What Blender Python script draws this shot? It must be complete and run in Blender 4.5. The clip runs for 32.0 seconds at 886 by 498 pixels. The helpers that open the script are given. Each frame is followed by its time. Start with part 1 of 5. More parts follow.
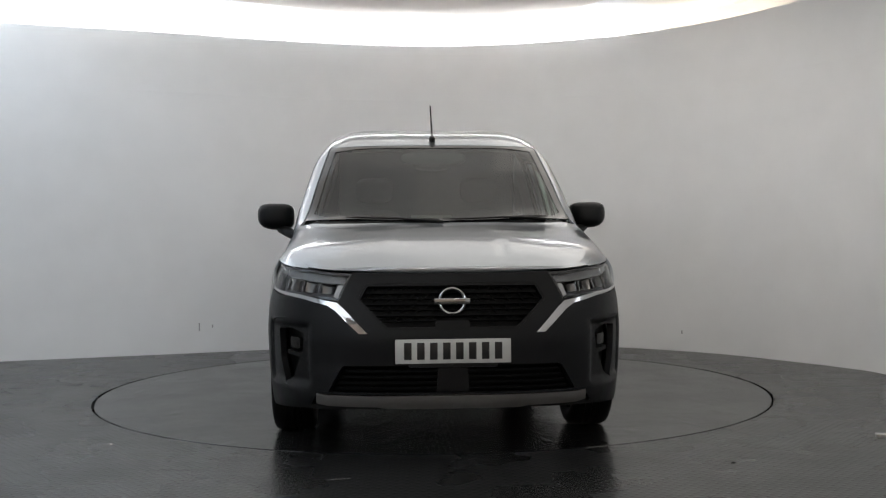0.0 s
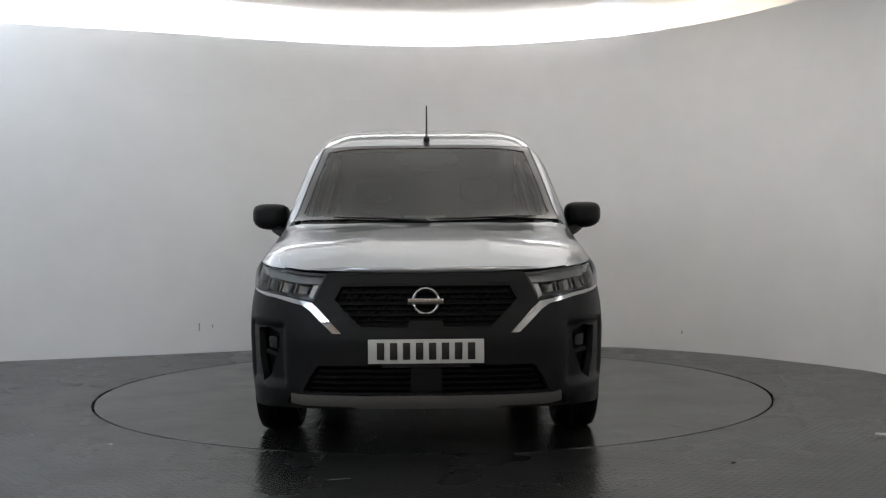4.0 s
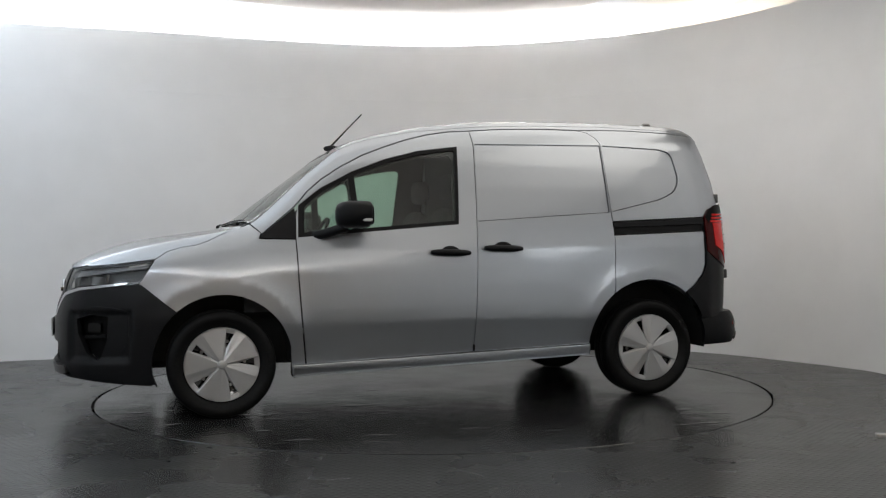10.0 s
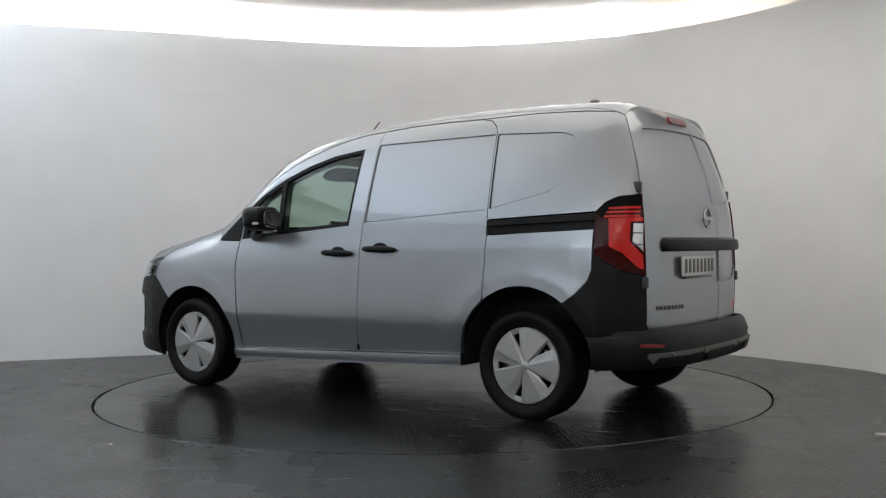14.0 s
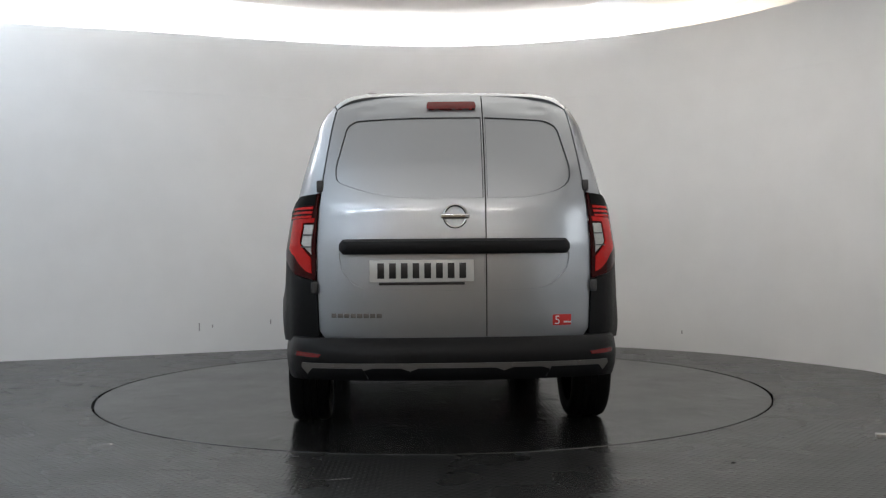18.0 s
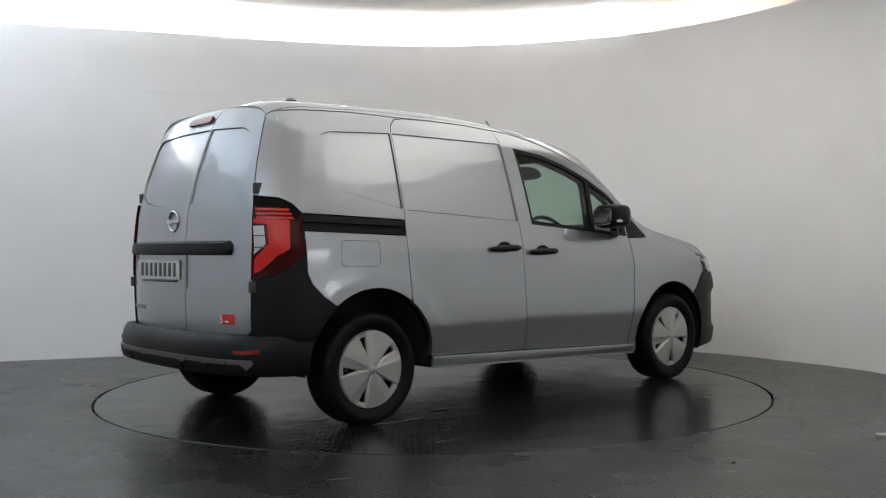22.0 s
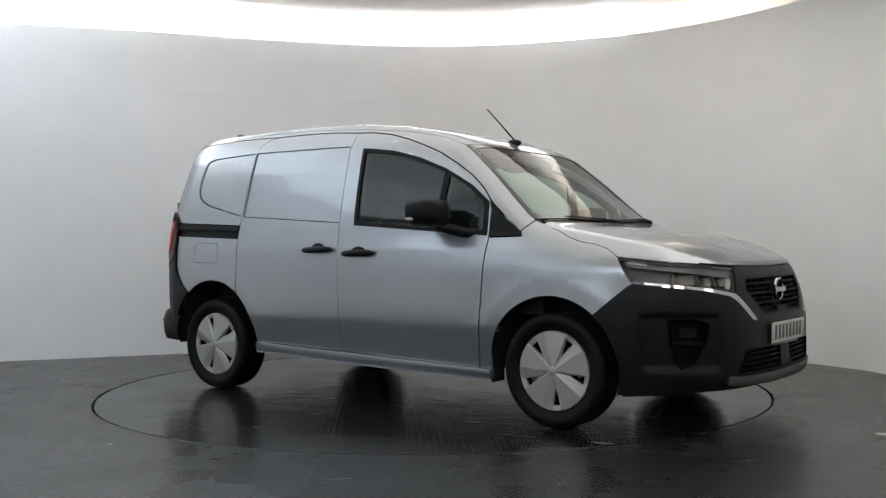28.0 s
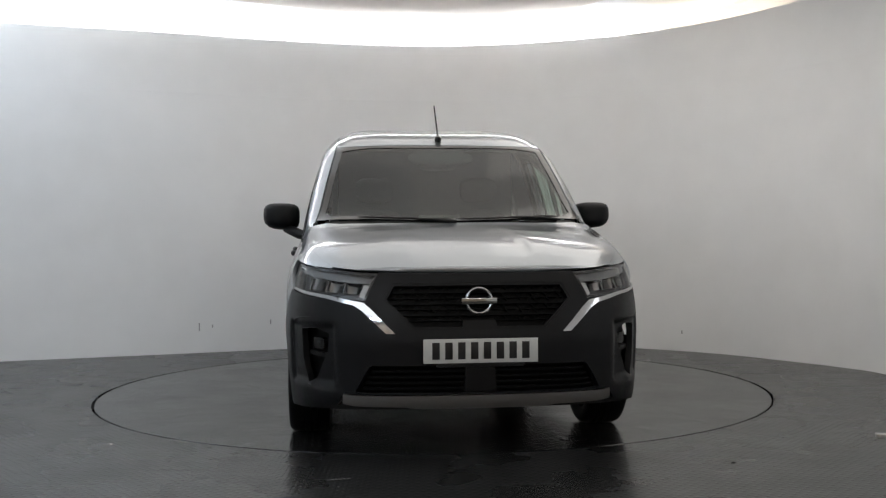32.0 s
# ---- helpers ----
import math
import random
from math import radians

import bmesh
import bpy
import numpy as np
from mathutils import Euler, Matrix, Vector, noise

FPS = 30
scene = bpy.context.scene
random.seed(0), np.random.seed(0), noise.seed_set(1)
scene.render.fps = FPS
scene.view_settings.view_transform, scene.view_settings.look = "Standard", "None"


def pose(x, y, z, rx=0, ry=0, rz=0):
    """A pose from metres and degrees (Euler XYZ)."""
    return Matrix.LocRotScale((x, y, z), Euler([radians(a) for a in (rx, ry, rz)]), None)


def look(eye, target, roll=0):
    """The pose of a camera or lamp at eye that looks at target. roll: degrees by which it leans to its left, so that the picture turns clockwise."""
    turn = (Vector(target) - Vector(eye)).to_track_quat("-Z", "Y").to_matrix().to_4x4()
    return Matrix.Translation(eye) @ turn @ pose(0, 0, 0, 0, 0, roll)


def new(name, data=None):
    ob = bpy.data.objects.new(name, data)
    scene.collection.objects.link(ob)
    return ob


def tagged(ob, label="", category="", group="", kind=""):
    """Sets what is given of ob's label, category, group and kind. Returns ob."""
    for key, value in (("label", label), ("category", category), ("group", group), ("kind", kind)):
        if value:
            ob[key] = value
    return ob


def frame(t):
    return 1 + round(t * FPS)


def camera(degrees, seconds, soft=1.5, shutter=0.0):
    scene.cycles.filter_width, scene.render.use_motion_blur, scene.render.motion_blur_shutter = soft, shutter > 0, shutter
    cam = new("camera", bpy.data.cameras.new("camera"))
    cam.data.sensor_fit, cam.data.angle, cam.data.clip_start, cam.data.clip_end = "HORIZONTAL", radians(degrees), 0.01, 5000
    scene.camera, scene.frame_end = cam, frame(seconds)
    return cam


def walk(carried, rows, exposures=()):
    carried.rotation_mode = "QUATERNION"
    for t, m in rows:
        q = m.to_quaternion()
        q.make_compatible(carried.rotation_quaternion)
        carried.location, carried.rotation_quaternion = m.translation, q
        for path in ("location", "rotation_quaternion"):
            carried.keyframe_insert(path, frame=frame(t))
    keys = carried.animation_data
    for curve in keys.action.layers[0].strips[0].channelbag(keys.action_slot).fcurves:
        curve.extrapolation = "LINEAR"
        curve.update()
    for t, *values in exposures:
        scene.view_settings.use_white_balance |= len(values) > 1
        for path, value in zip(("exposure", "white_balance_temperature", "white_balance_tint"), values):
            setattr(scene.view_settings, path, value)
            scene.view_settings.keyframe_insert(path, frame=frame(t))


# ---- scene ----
EYE = (0.0, -6.952, 0.990)
AIM = (math.sin(radians(0.5915)), -6.952 + math.cos(radians(0.5915)), 0.990 + math.tan(radians(-0.2201)))
cam = camera(48.02, 32.0, soft=1.25)
walk(cam, [(0.0, look(EYE, AIM, -0.452)), (32.0, look(EYE, AIM, -0.452))],
     [(0.0, 0.05), (3.5, 0.05), (7.5, 0.06), (10.5, 0.17), (28.5, 0.17), (31.5, 0.10), (32.0, 0.09)])

# heading of the van on the turntable, degrees, by the second
TURN = [(0, -87.15), (2.75, -87.15), (3, -87.20), (3.5, -87.82), (4, -89.99), (4.5, -93.96), (5, -99.53), (5.5, -105.90), (6, -112.33), (7, -125.49), (8, -138.33), (9, -151.38), (10, -164.33), (11, -177.32), (12, -189.88), (13, -202.79), (14, -215.71), (15, -228.58), (16, -241.67), (17, -254.68), (18, -267.67), (19, -280.54), (20, -293.35), (21, -306.21), (22, -319.10), (23, -332.12), (24, -345.10), (25, -358.28), (26, -371.13), (27, -384.30), (28, -397.37), (29, -410.53), (30, -423.77), (30.5, -430.40), (31, -436.20), (31.5, -441.10), (32, -444.23)]

# ---- light ----
world = bpy.data.worlds.new("world")
scene.world = world
world.use_nodes = True
world.node_tree.nodes["Background"].inputs["Color"].default_value = (0.8, 0.85, 0.9, 1)
world.node_tree.nodes["Background"].inputs["Strength"].default_value = 0.02
COVE_POWER = 48.0
# strength of the added fill panels under the ceiling
FILL_GLOW = 0.93
TUBE_GLOW = 30.0


# ---- materials ----
def mat(name, colour, rough=0.5, metal=0.0, coat=0.0, grain=0.0, grain_scale=40.0, bump=0.0, bump_scale=200.0,
        stain=0.0, stain_scale=1.5, rough_var=0.0, emit=0.0, spec=0.5):
    m = bpy.data.materials.new(name)
    m.use_nodes = True
    nt = m.node_tree
    b = nt.nodes["Principled BSDF"]
    b.inputs["Base Color"].default_value = (*colour, 1)
    b.inputs["Roughness"].default_value = rough
    b.inputs["Metallic"].default_value = metal
    b.inputs["Coat Weight"].default_value = coat
    b.inputs["Coat Roughness"].default_value = 0.04
    b.inputs["Specular IOR Level"].default_value = spec
    if emit:
        b.inputs["Emission Color"].default_value = (*colour, 1)
        b.inputs["Emission Strength"].default_value = emit
    co = nt.nodes.new("ShaderNodeTexCoord")
    value = None
    for amount, scale, detail in ((grain, grain_scale, 4.0), (stain, stain_scale, 6.0)):
        if not amount:
            continue
        n = nt.nodes.new("ShaderNodeTexNoise")
        n.inputs["Scale"].default_value = scale
        n.inputs["Detail"].default_value = detail
        nt.links.new(co.outputs["Object"], n.inputs["Vector"])
        r = nt.nodes.new("ShaderNodeMapRange")
        r.inputs["From Min"].default_value, r.inputs["From Max"].default_value = 0.3, 0.7
        r.inputs["To Min"].default_value, r.inputs["To Max"].default_value = 1 - amount, 1 + amount
        nt.links.new(n.outputs["Fac"], r.inputs["Value"])
        if value is None:
            value = r.outputs["Result"]
        else:
            p = nt.nodes.new("ShaderNodeMath")
            p.operation = "MULTIPLY"
            nt.links.new(value, p.inputs[0]), nt.links.new(r.outputs["Result"], p.inputs[1])
            value = p.outputs["Value"]
    if value is not None:
        h = nt.nodes.new("ShaderNodeVectorMath")
        h.operation = "SCALE"
        h.inputs[0].default_value = colour
        nt.links.new(value, h.inputs["Scale"])
        nt.links.new(h.outputs["Vector"], b.inputs["Base Color"])
    if rough_var:
        n = nt.nodes.new("ShaderNodeTexNoise")
        n.inputs["Scale"].default_value = 2.2
        n.inputs["Detail"].default_value = 8.0
        nt.links.new(co.outputs["Object"], n.inputs["Vector"])
        r = nt.nodes.new("ShaderNodeMapRange")
        r.inputs["From Min"].default_value, r.inputs["From Max"].default_value = 0.35, 0.65
        r.inputs["To Min"].default_value, r.inputs["To Max"].default_value = rough - rough_var, rough + rough_var
        nt.links.new(n.outputs["Fac"], r.inputs["Value"])
        nt.links.new(r.outputs["Result"], b.inputs["Roughness"])
    if bump:
        n = nt.nodes.new("ShaderNodeTexNoise")
        n.inputs["Scale"].default_value = bump_scale
        n.inputs["Detail"].default_value = 3.0
        nt.links.new(co.outputs["Object"], n.inputs["Vector"])
        u = nt.nodes.new("ShaderNodeBump")
        u.inputs["Strength"].default_value = bump
        u.inputs["Distance"].default_value = 0.002
        nt.links.new(n.outputs["Fac"], u.inputs["Height"])
        nt.links.new(u.outputs["Normal"], b.inputs["Normal"])
    return m


def glass(name, tint, gloss=1.0):
    """Thin sheet glass: tinted see-through body with a clear reflection."""
    m = bpy.data.materials.new(name)
    m.use_nodes = True
    nt = m.node_tree
    nt.nodes.remove(nt.nodes["Principled BSDF"])
    out = nt.nodes["Material Output"]
    t = nt.nodes.new("ShaderNodeBsdfTransparent")
    t.inputs["Color"].default_value = (*tint, 1)
    g = nt.nodes.new("ShaderNodeBsdfGlossy")
    g.inputs["Roughness"].default_value = 0.02
    f = nt.nodes.new("ShaderNodeLayerWeight")
    f.inputs["Blend"].default_value = 0.5
    pw = nt.nodes.new("ShaderNodeMath")
    pw.operation = "POWER"
    pw.inputs[1].default_value = 4.5
    nt.links.new(f.outputs["Facing"], pw.inputs[0])
    ad = nt.nodes.new("ShaderNodeMath")
    ad.operation = "MULTIPLY_ADD"
    ad.inputs[1].default_value, ad.inputs[2].default_value = 0.85, 0.07 * gloss
    nt.links.new(pw.outputs["Value"], ad.inputs[0])
    x = nt.nodes.new("ShaderNodeMixShader")
    nt.links.new(ad.outputs["Value"], x.inputs["Fac"])
    nt.links.new(t.outputs["BSDF"], x.inputs[1]), nt.links.new(g.outputs["BSDF"], x.inputs[2])
    nt.links.new(x.outputs["Shader"], out.inputs["Surface"])
    return m


def tread_floor(name, colour, rough, tread, scuff, wrinkle=0.0):
    """Dark painted chequer plate: rows of small raised bars leaning both ways, worn semi-gloss paint with pale scuffs."""
    m = mat(name, colour, rough, grain=0.10, grain_scale=14.0, stain=0.12, stain_scale=1.2, rough_var=0.03)
    nt = m.node_tree
    b = nt.nodes["Principled BSDF"]
    co = nt.nodes.new("ShaderNodeTexCoord")
    waves = []
    for ang in (40, -40):
        mp = nt.nodes.new("ShaderNodeMapping")
        mp.inputs["Rotation"].default_value = (0, 0, radians(ang))
        nt.links.new(co.outputs["Object"], mp.inputs["Vector"])
        w = nt.nodes.new("ShaderNodeTexWave")
        w.inputs["Scale"].default_value = 9.0
        w.inputs["Distortion"].default_value = 0.0
        nt.links.new(mp.outputs["Vector"], w.inputs["Vector"])
        waves.append(w.outputs["Fac"])
    mul = nt.nodes.new("ShaderNodeMath")
    mul.operation = "MULTIPLY"
    nt.links.new(waves[0], mul.inputs[0]), nt.links.new(waves[1], mul.inputs[1])
    r = nt.nodes.new("ShaderNodeMapRange")
    r.inputs["From Min"].default_value, r.inputs["From Max"].default_value = 0.45, 0.75
    nt.links.new(mul.outputs["Value"], r.inputs["Value"])
    u = nt.nodes.new("ShaderNodeBump")
    u.inputs["Strength"].default_value = tread
    u.inputs["Distance"].default_value = 0.003
    nt.links.new(r.outputs["Result"], u.inputs["Height"])
    # gentle buckling of the sheet
    n = nt.nodes.new("ShaderNodeTexNoise")
    n.inputs["Scale"].default_value, n.inputs["Detail"].default_value = 6.5, 6.0
    nt.links.new(co.outputs["Object"], n.inputs["Vector"])
    u2 = nt.nodes.new("ShaderNodeBump")
    u2.inputs["Strength"].default_value = 0.40
    u2.inputs["Distance"].default_value = 0.006
    nt.links.new(n.outputs["Fac"], u2.inputs["Height"])
    nt.links.new(u.outputs["Normal"], u2.inputs["Normal"])
    nt.links.new(u2.outputs["Normal"], b.inputs["Normal"])
    if wrinkle:
        # scattered low ripples where the sheet has lifted
        mp = nt.nodes.new("ShaderNodeMapping")
        mp.inputs["Scale"].default_value = (2.2, 5.5, 1.0)
        mp.inputs["Rotation"].default_value = (0, 0, radians(-12))
        nt.links.new(co.outputs["Object"], mp.inputs["Vector"])
        w = nt.nodes.new("ShaderNodeTexNoise")
        w.inputs["Scale"].default_value, w.inputs["Detail"].default_value = 1.5, 1.0
        nt.links.new(mp.outputs["Vector"], w.inputs["Vector"])
        k = nt.nodes.new("ShaderNodeMapRange")
        k.interpolation_type = "SMOOTHSTEP"
        k.inputs["From Min"].default_value, k.inputs["From Max"].default_value = 0.62, 0.80
        nt.links.new(w.outputs["Fac"], k.inputs["Value"])
        u3 = nt.nodes.new("ShaderNodeBump")
        u3.inputs["Strength"].default_value, u3.inputs["Distance"].default_value = 1.0, wrinkle
        nt.links.new(k.outputs["Result"], u3.inputs["Height"])
        nt.links.new(u2.outputs["Normal"], u3.inputs["Normal"])
        nt.links.new(u3.outputs["Normal"], b.inputs["Normal"])
    if scuff:
        # short pale scratches, stretched one way
        mp = nt.nodes.new("ShaderNodeMapping")
        mp.inputs["Scale"].default_value = (2.5, 16.0, 1.0)
        mp.inputs["Rotation"].default_value = (0, 0, radians(25))
        nt.links.new(co.outputs["Object"], mp.inputs["Vector"])
        s = nt.nodes.new("ShaderNodeTexNoise")
        s.inputs["Scale"].default_value, s.inputs["Detail"].default_value = 1.6, 5.0
        nt.links.new(mp.outputs["Vector"], s.inputs["Vector"])
        k = nt.nodes.new("ShaderNodeMapRange")
        k.inputs["From Min"].default_value, k.inputs["From Max"].default_value = 0.62, 0.72
        k.inputs["To Max"].default_value = scuff
        nt.links.new(s.outputs["Fac"], k.inputs["Value"])
        mix = nt.nodes.new("ShaderNodeMix")
        mix.data_type = "RGBA"
        old = b.inputs["Base Color"].links[0].from_socket
        nt.links.new(k.outputs["Result"], mix.inputs["Factor"])
        nt.links.new(old, mix.inputs["A"])
        mix.inputs["B"].default_value = (0.14, 0.14, 0.13, 1)
        nt.links.new(mix.outputs["Result"], b.inputs["Base Color"])
    return m


M = {
    "wall": mat("white_wall_paint", (0.83, 0.83, 0.83), 0.62, grain=0.02, grain_scale=3, stain=0.025, stain_scale=0.7, bump=0.05, bump_scale=60),
    "ceiling": mat("ceiling_paint", (0.78, 0.77, 0.75), 0.7, stain=0.03, stain_scale=0.8, grain=0.02, grain_scale=5),
    "beige": mat("warm_ceiling_board", (0.66, 0.59, 0.52), 0.7, stain=0.05, stain_scale=1.0),
    "dark_gap": mat("dark_recess", (0.01, 0.01, 0.01), 0.9),
    "back": mat("back_wall_paint", (0.46, 0.37, 0.29), 0.7, stain=0.12, stain_scale=0.6, grain=0.05, grain_scale=4),
    "floor": tread_floor("floor_paint", (0.016, 0.0165, 0.0168), 0.27, 0.5, 0.0),
    "disc": tread_floor("turntable_paint", (0.012, 0.012, 0.0122), 0.20, 0.14, 0.25, 0.0022),
    "plate_floor": tread_floor("floor_plate_paint", (0.0155, 0.016, 0.0162), 0.285, 0.5, 0.0),
    "steel": mat("bare_steel", (0.5, 0.5, 0.5), 0.35, 1.0, grain=0.2, grain_scale=80),
    "paint": mat("silver_paint", (0.390, 0.414, 0.440), 0.31, 0.90, coat=1.0, grain=0.05, grain_scale=900, bump=0.02, bump_scale=1500),
    "plastic": mat("charcoal_plastic", (0.0034, 0.0037, 0.0044), 0.42, spec=0.22, grain=0.12, grain_scale=300, bump=0.25, bump_scale=900),
    "black": mat("black_plastic", (0.003, 0.003, 0.0033), 0.45, spec=0.2, bump=0.1, bump_scale=700, grain=0.1, grain_scale=200),
    "gloss_black": mat("gloss_black", (0.008, 0.008, 0.009), 0.12, coat=0.5, grain=0.05, grain_scale=300),
    "rubber": mat("tyre_rubber", (0.004, 0.004, 0.004), 0.55, spec=0.16, grain=0.25, grain_scale=60, bump=0.15, bump_scale=400),
    "cap": mat("silver_wheel_plastic", (0.44, 0.44, 0.435), 0.34, 0.55, grain=0.03, grain_scale=500, coat=0.3),
    "chrome": mat("chrome", (0.50, 0.50, 0.50), 0.08, 1.0, grain=0.02, grain_scale=50),
    "satin": mat("satin_silver_trim", (0.16, 0.153, 0.145), 0.36, 0.6, grain=0.05, grain_scale=300),
    "hinge": mat("painted_hinge", (0.055, 0.055, 0.056), 0.45, 0.3, grain=0.1, grain_scale=200),
    "plate": mat("plate_white", (0.52, 0.52, 0.50), 0.25, coat=0.4, grain=0.03, grain_scale=30),
    "plate_ink": mat("plate_ink", (0.012, 0.012, 0.012), 0.3, coat=0.3),
    "red": mat("red_lens", (0.54, 0.009, 0.007), 0.20, spec=0.3, grain=0.12, grain_scale=120),
    "dark_red": mat("dark_red_lens", (0.036, 0.0012, 0.0012), 0.14, spec=0.16, grain=0.1, grain_scale=90),
    "white_lens": mat("clear_white_lens", (0.50, 0.50, 0.49), 0.12, coat=1.0, grain=0.12, grain_scale=90),
    "guide": mat("pale_light_guide", (0.175, 0.175, 0.178), 0.22, 0.3, coat=0.35, grain=0.05, grain_scale=120),
    "reflector": mat("lamp_reflector", (0.088, 0.084, 0.079), 0.13, 1.0, grain=0.15, grain_scale=40),
    "lamp_inner": mat("lamp_inner_grey", (0.052, 0.052, 0.054), 0.30, 0.2, grain=0.15, grain_scale=60),
    "fog": mat("fog_lens", (0.010, 0.010, 0.010), 0.22, spec=0.2, grain=0.2, grain_scale=120),
    "sticker": mat("red_sticker", (0.55, 0.03, 0.03), 0.35, coat=0.3),
    "white": mat("white_print", (0.75, 0.75, 0.75), 0.4),
    "seat": mat("dark_seat_cloth", (0.022, 0.023, 0.026), 0.9, grain=0.3, grain_scale=150, bump=0.3, bump_scale=500),
    "dash": mat("dashboard_plastic", (0.030, 0.031, 0.033), 0.6, grain=0.1, grain_scale=150, bump=0.2, bump_scale=700),
    "lining": mat("dark_cabin_lining", (0.055, 0.055, 0.055), 0.85, grain=0.06, grain_scale=90),
    "bulkhead": mat("dark_bulkhead_panel", (0.022, 0.024, 0.026), 0.7, grain=0.08, grain_scale=40, stain=0.1, stain_scale=3),
    "under": mat("black_underbody", (0.008, 0.008, 0.008), 0.8, grain=0.3, grain_scale=30),
    "glass": glass("green_tinted_glass", (0.60, 0.76, 0.66)),
    "screen": glass("windscreen_glass", (0.66, 0.76, 0.70)),
    "clear": glass("clear_lamp_glass", (0.93, 0.94, 0.95), 0.35),
    "mirror": mat("mirror_glass", (0.45, 0.47, 0.48), 0.02, 1.0),
    "scuff": mat("grey_rub_mark", (0.40, 0.40, 0.40), 0.6, grain=0.3, grain_scale=120),
    "daylight": mat("frosted_daylight", (0.92, 0.96, 1.0), 0.4, emit=2.2, grain=0.02, grain_scale=5),
    "grille": mat("grille_black", (0.0012, 0.0012, 0.0013), 0.55, spec=0.09, grain=0.1, grain_scale=200),
    "dim_red": mat("red_reflector", (0.15, 0.004, 0.004), 0.2, coat=0.3, grain=0.1, grain_scale=150),
    "tube_cool": mat("cool_tube_glow", (0.86, 0.97, 1.10), 0.5, emit=TUBE_GLOW * 1.2),
    "tube_warm": mat("warm_tube_glow", (1.0, 0.97, 0.93), 0.5, emit=TUBE_GLOW * 0.8),
    "cove": mat("cove_light_strip", (0.965, 1.0, 1.05), 0.5, emit=COVE_POWER),
    "cove_dim": mat("cove_light_strip_dim", (1.0, 0.88, 0.74), 0.5, emit=COVE_POWER * 0.14),
}


# ---- mesh helpers ----
M["paint"].node_tree.nodes["Principled BSDF"].inputs["Coat IOR"].default_value = 1.6
M["paint"].node_tree.nodes["Principled BSDF"].inputs["Specular Tint"].default_value = (0.45, 0.45, 0.47, 1)
M["paint"].node_tree.nodes["Principled BSDF"].inputs["Coat Roughness"].default_value = 0.055
for key in ("floor", "disc", "plate_floor"):
    M[key].node_tree.nodes["Principled BSDF"].inputs["Specular IOR Level"].default_value = 0.35


def mesh_object(name, verts, faces, material, parent=None, label="", normals=None, smooth=False):
    me = bpy.data.meshes.new(name)
    me.from_pydata([tuple(v) for v in verts], [], [tuple(f) for f in faces])
    me.materials.append(material)
    if smooth or normals is not None:
        me.polygons.foreach_set("use_smooth", [True] * len(me.polygons))
    if normals is not None:
        me.normals_split_custom_set_from_vertices([tuple(n) for n in normals])
    me.update()
    ob = new(name, me)
    if parent is not None:
        ob.parent = parent
    if label:
        tagged(ob, label)
    return ob


def part(name, bm, material, parent, label="", smooth=35):
    """One bmesh as one mesh object under a thing or part."""
    me = bpy.data.meshes.new(name)
    bmesh.ops.recalc_face_normals(bm, faces=bm.faces)
    if smooth:
        lim = radians(smooth)
        for f in bm.faces:
            f.smooth = True
        for e in bm.edges:
            e.smooth = len(e.link_faces) == 2 and e.calc_face_angle(9) < lim
    bm.to_mesh(me)
    bm.free()
    me.materials.append(material)
    ob = new(name, me)
    ob.parent = parent
    if label:
        tagged(ob, label)
    return ob


def add_box(bm, lo, hi, bevel=0.0, m=None, segs=2):
    c = [(a + b) / 2 for a, b in zip(lo, hi)]
    s = [abs(b - a) for a, b in zip(lo, hi)]
    g = bmesh.ops.create_cube(bm, size=1.0, matrix=Matrix.Translation(c) @ Matrix.Diagonal((*s, 1)))
    vs = g["verts"]
    if bevel:
        es = list({e for v in vs for e in v.link_edges})
        r = bmesh.ops.bevel(bm, geom=es, offset=bevel, segments=segs, affect="EDGES", profile=0.5)
        vs = list({v for f in r["faces"] for v in f.verts} | {v for v in vs if v.is_valid})
    if m is not None:
        bmesh.ops.transform(bm, matrix=m, verts=[v for v in vs if v.is_valid])
    return bm


def box(lo, hi, bevel=0.0, m=None, segs=2):
    return add_box(bmesh.new(), lo, hi, bevel, m, segs)


def add_tube(bm, path, radii, n=10, caps=True):
    """A round tube along a path; radii per point."""
    path = [Vector(p) for p in path]
    rings = []
    for i, p in enumerate(path):
        d = (path[min(i + 1, len(path) - 1)] - path[max(i - 1, 0)]).normalized()
        a = d.orthogonal().normalized() if abs(d.z) > 0.9 else d.cross(Vector((0, 0, 1))).normalized()
        b = d.cross(a)
        r = float(radii[i] if hasattr(radii, "__len__") else radii)
        rings.append([bm.verts.new(p + r * (math.cos(k * math.tau / n) * a + math.sin(k * math.tau / n) * b)) for k in range(n)])
    for q, w in zip(rings, rings[1:]):
        for k in range(n):
            bm.faces.new((q[k], q[(k + 1) % n], w[(k + 1) % n], w[k]))
    if caps:
        bm.faces.new(rings[0][::-1]), bm.faces.new(rings[-1])
    return bm


def tube(path, radii, n=10):
    return add_tube(bmesh.new(), path, radii, n)


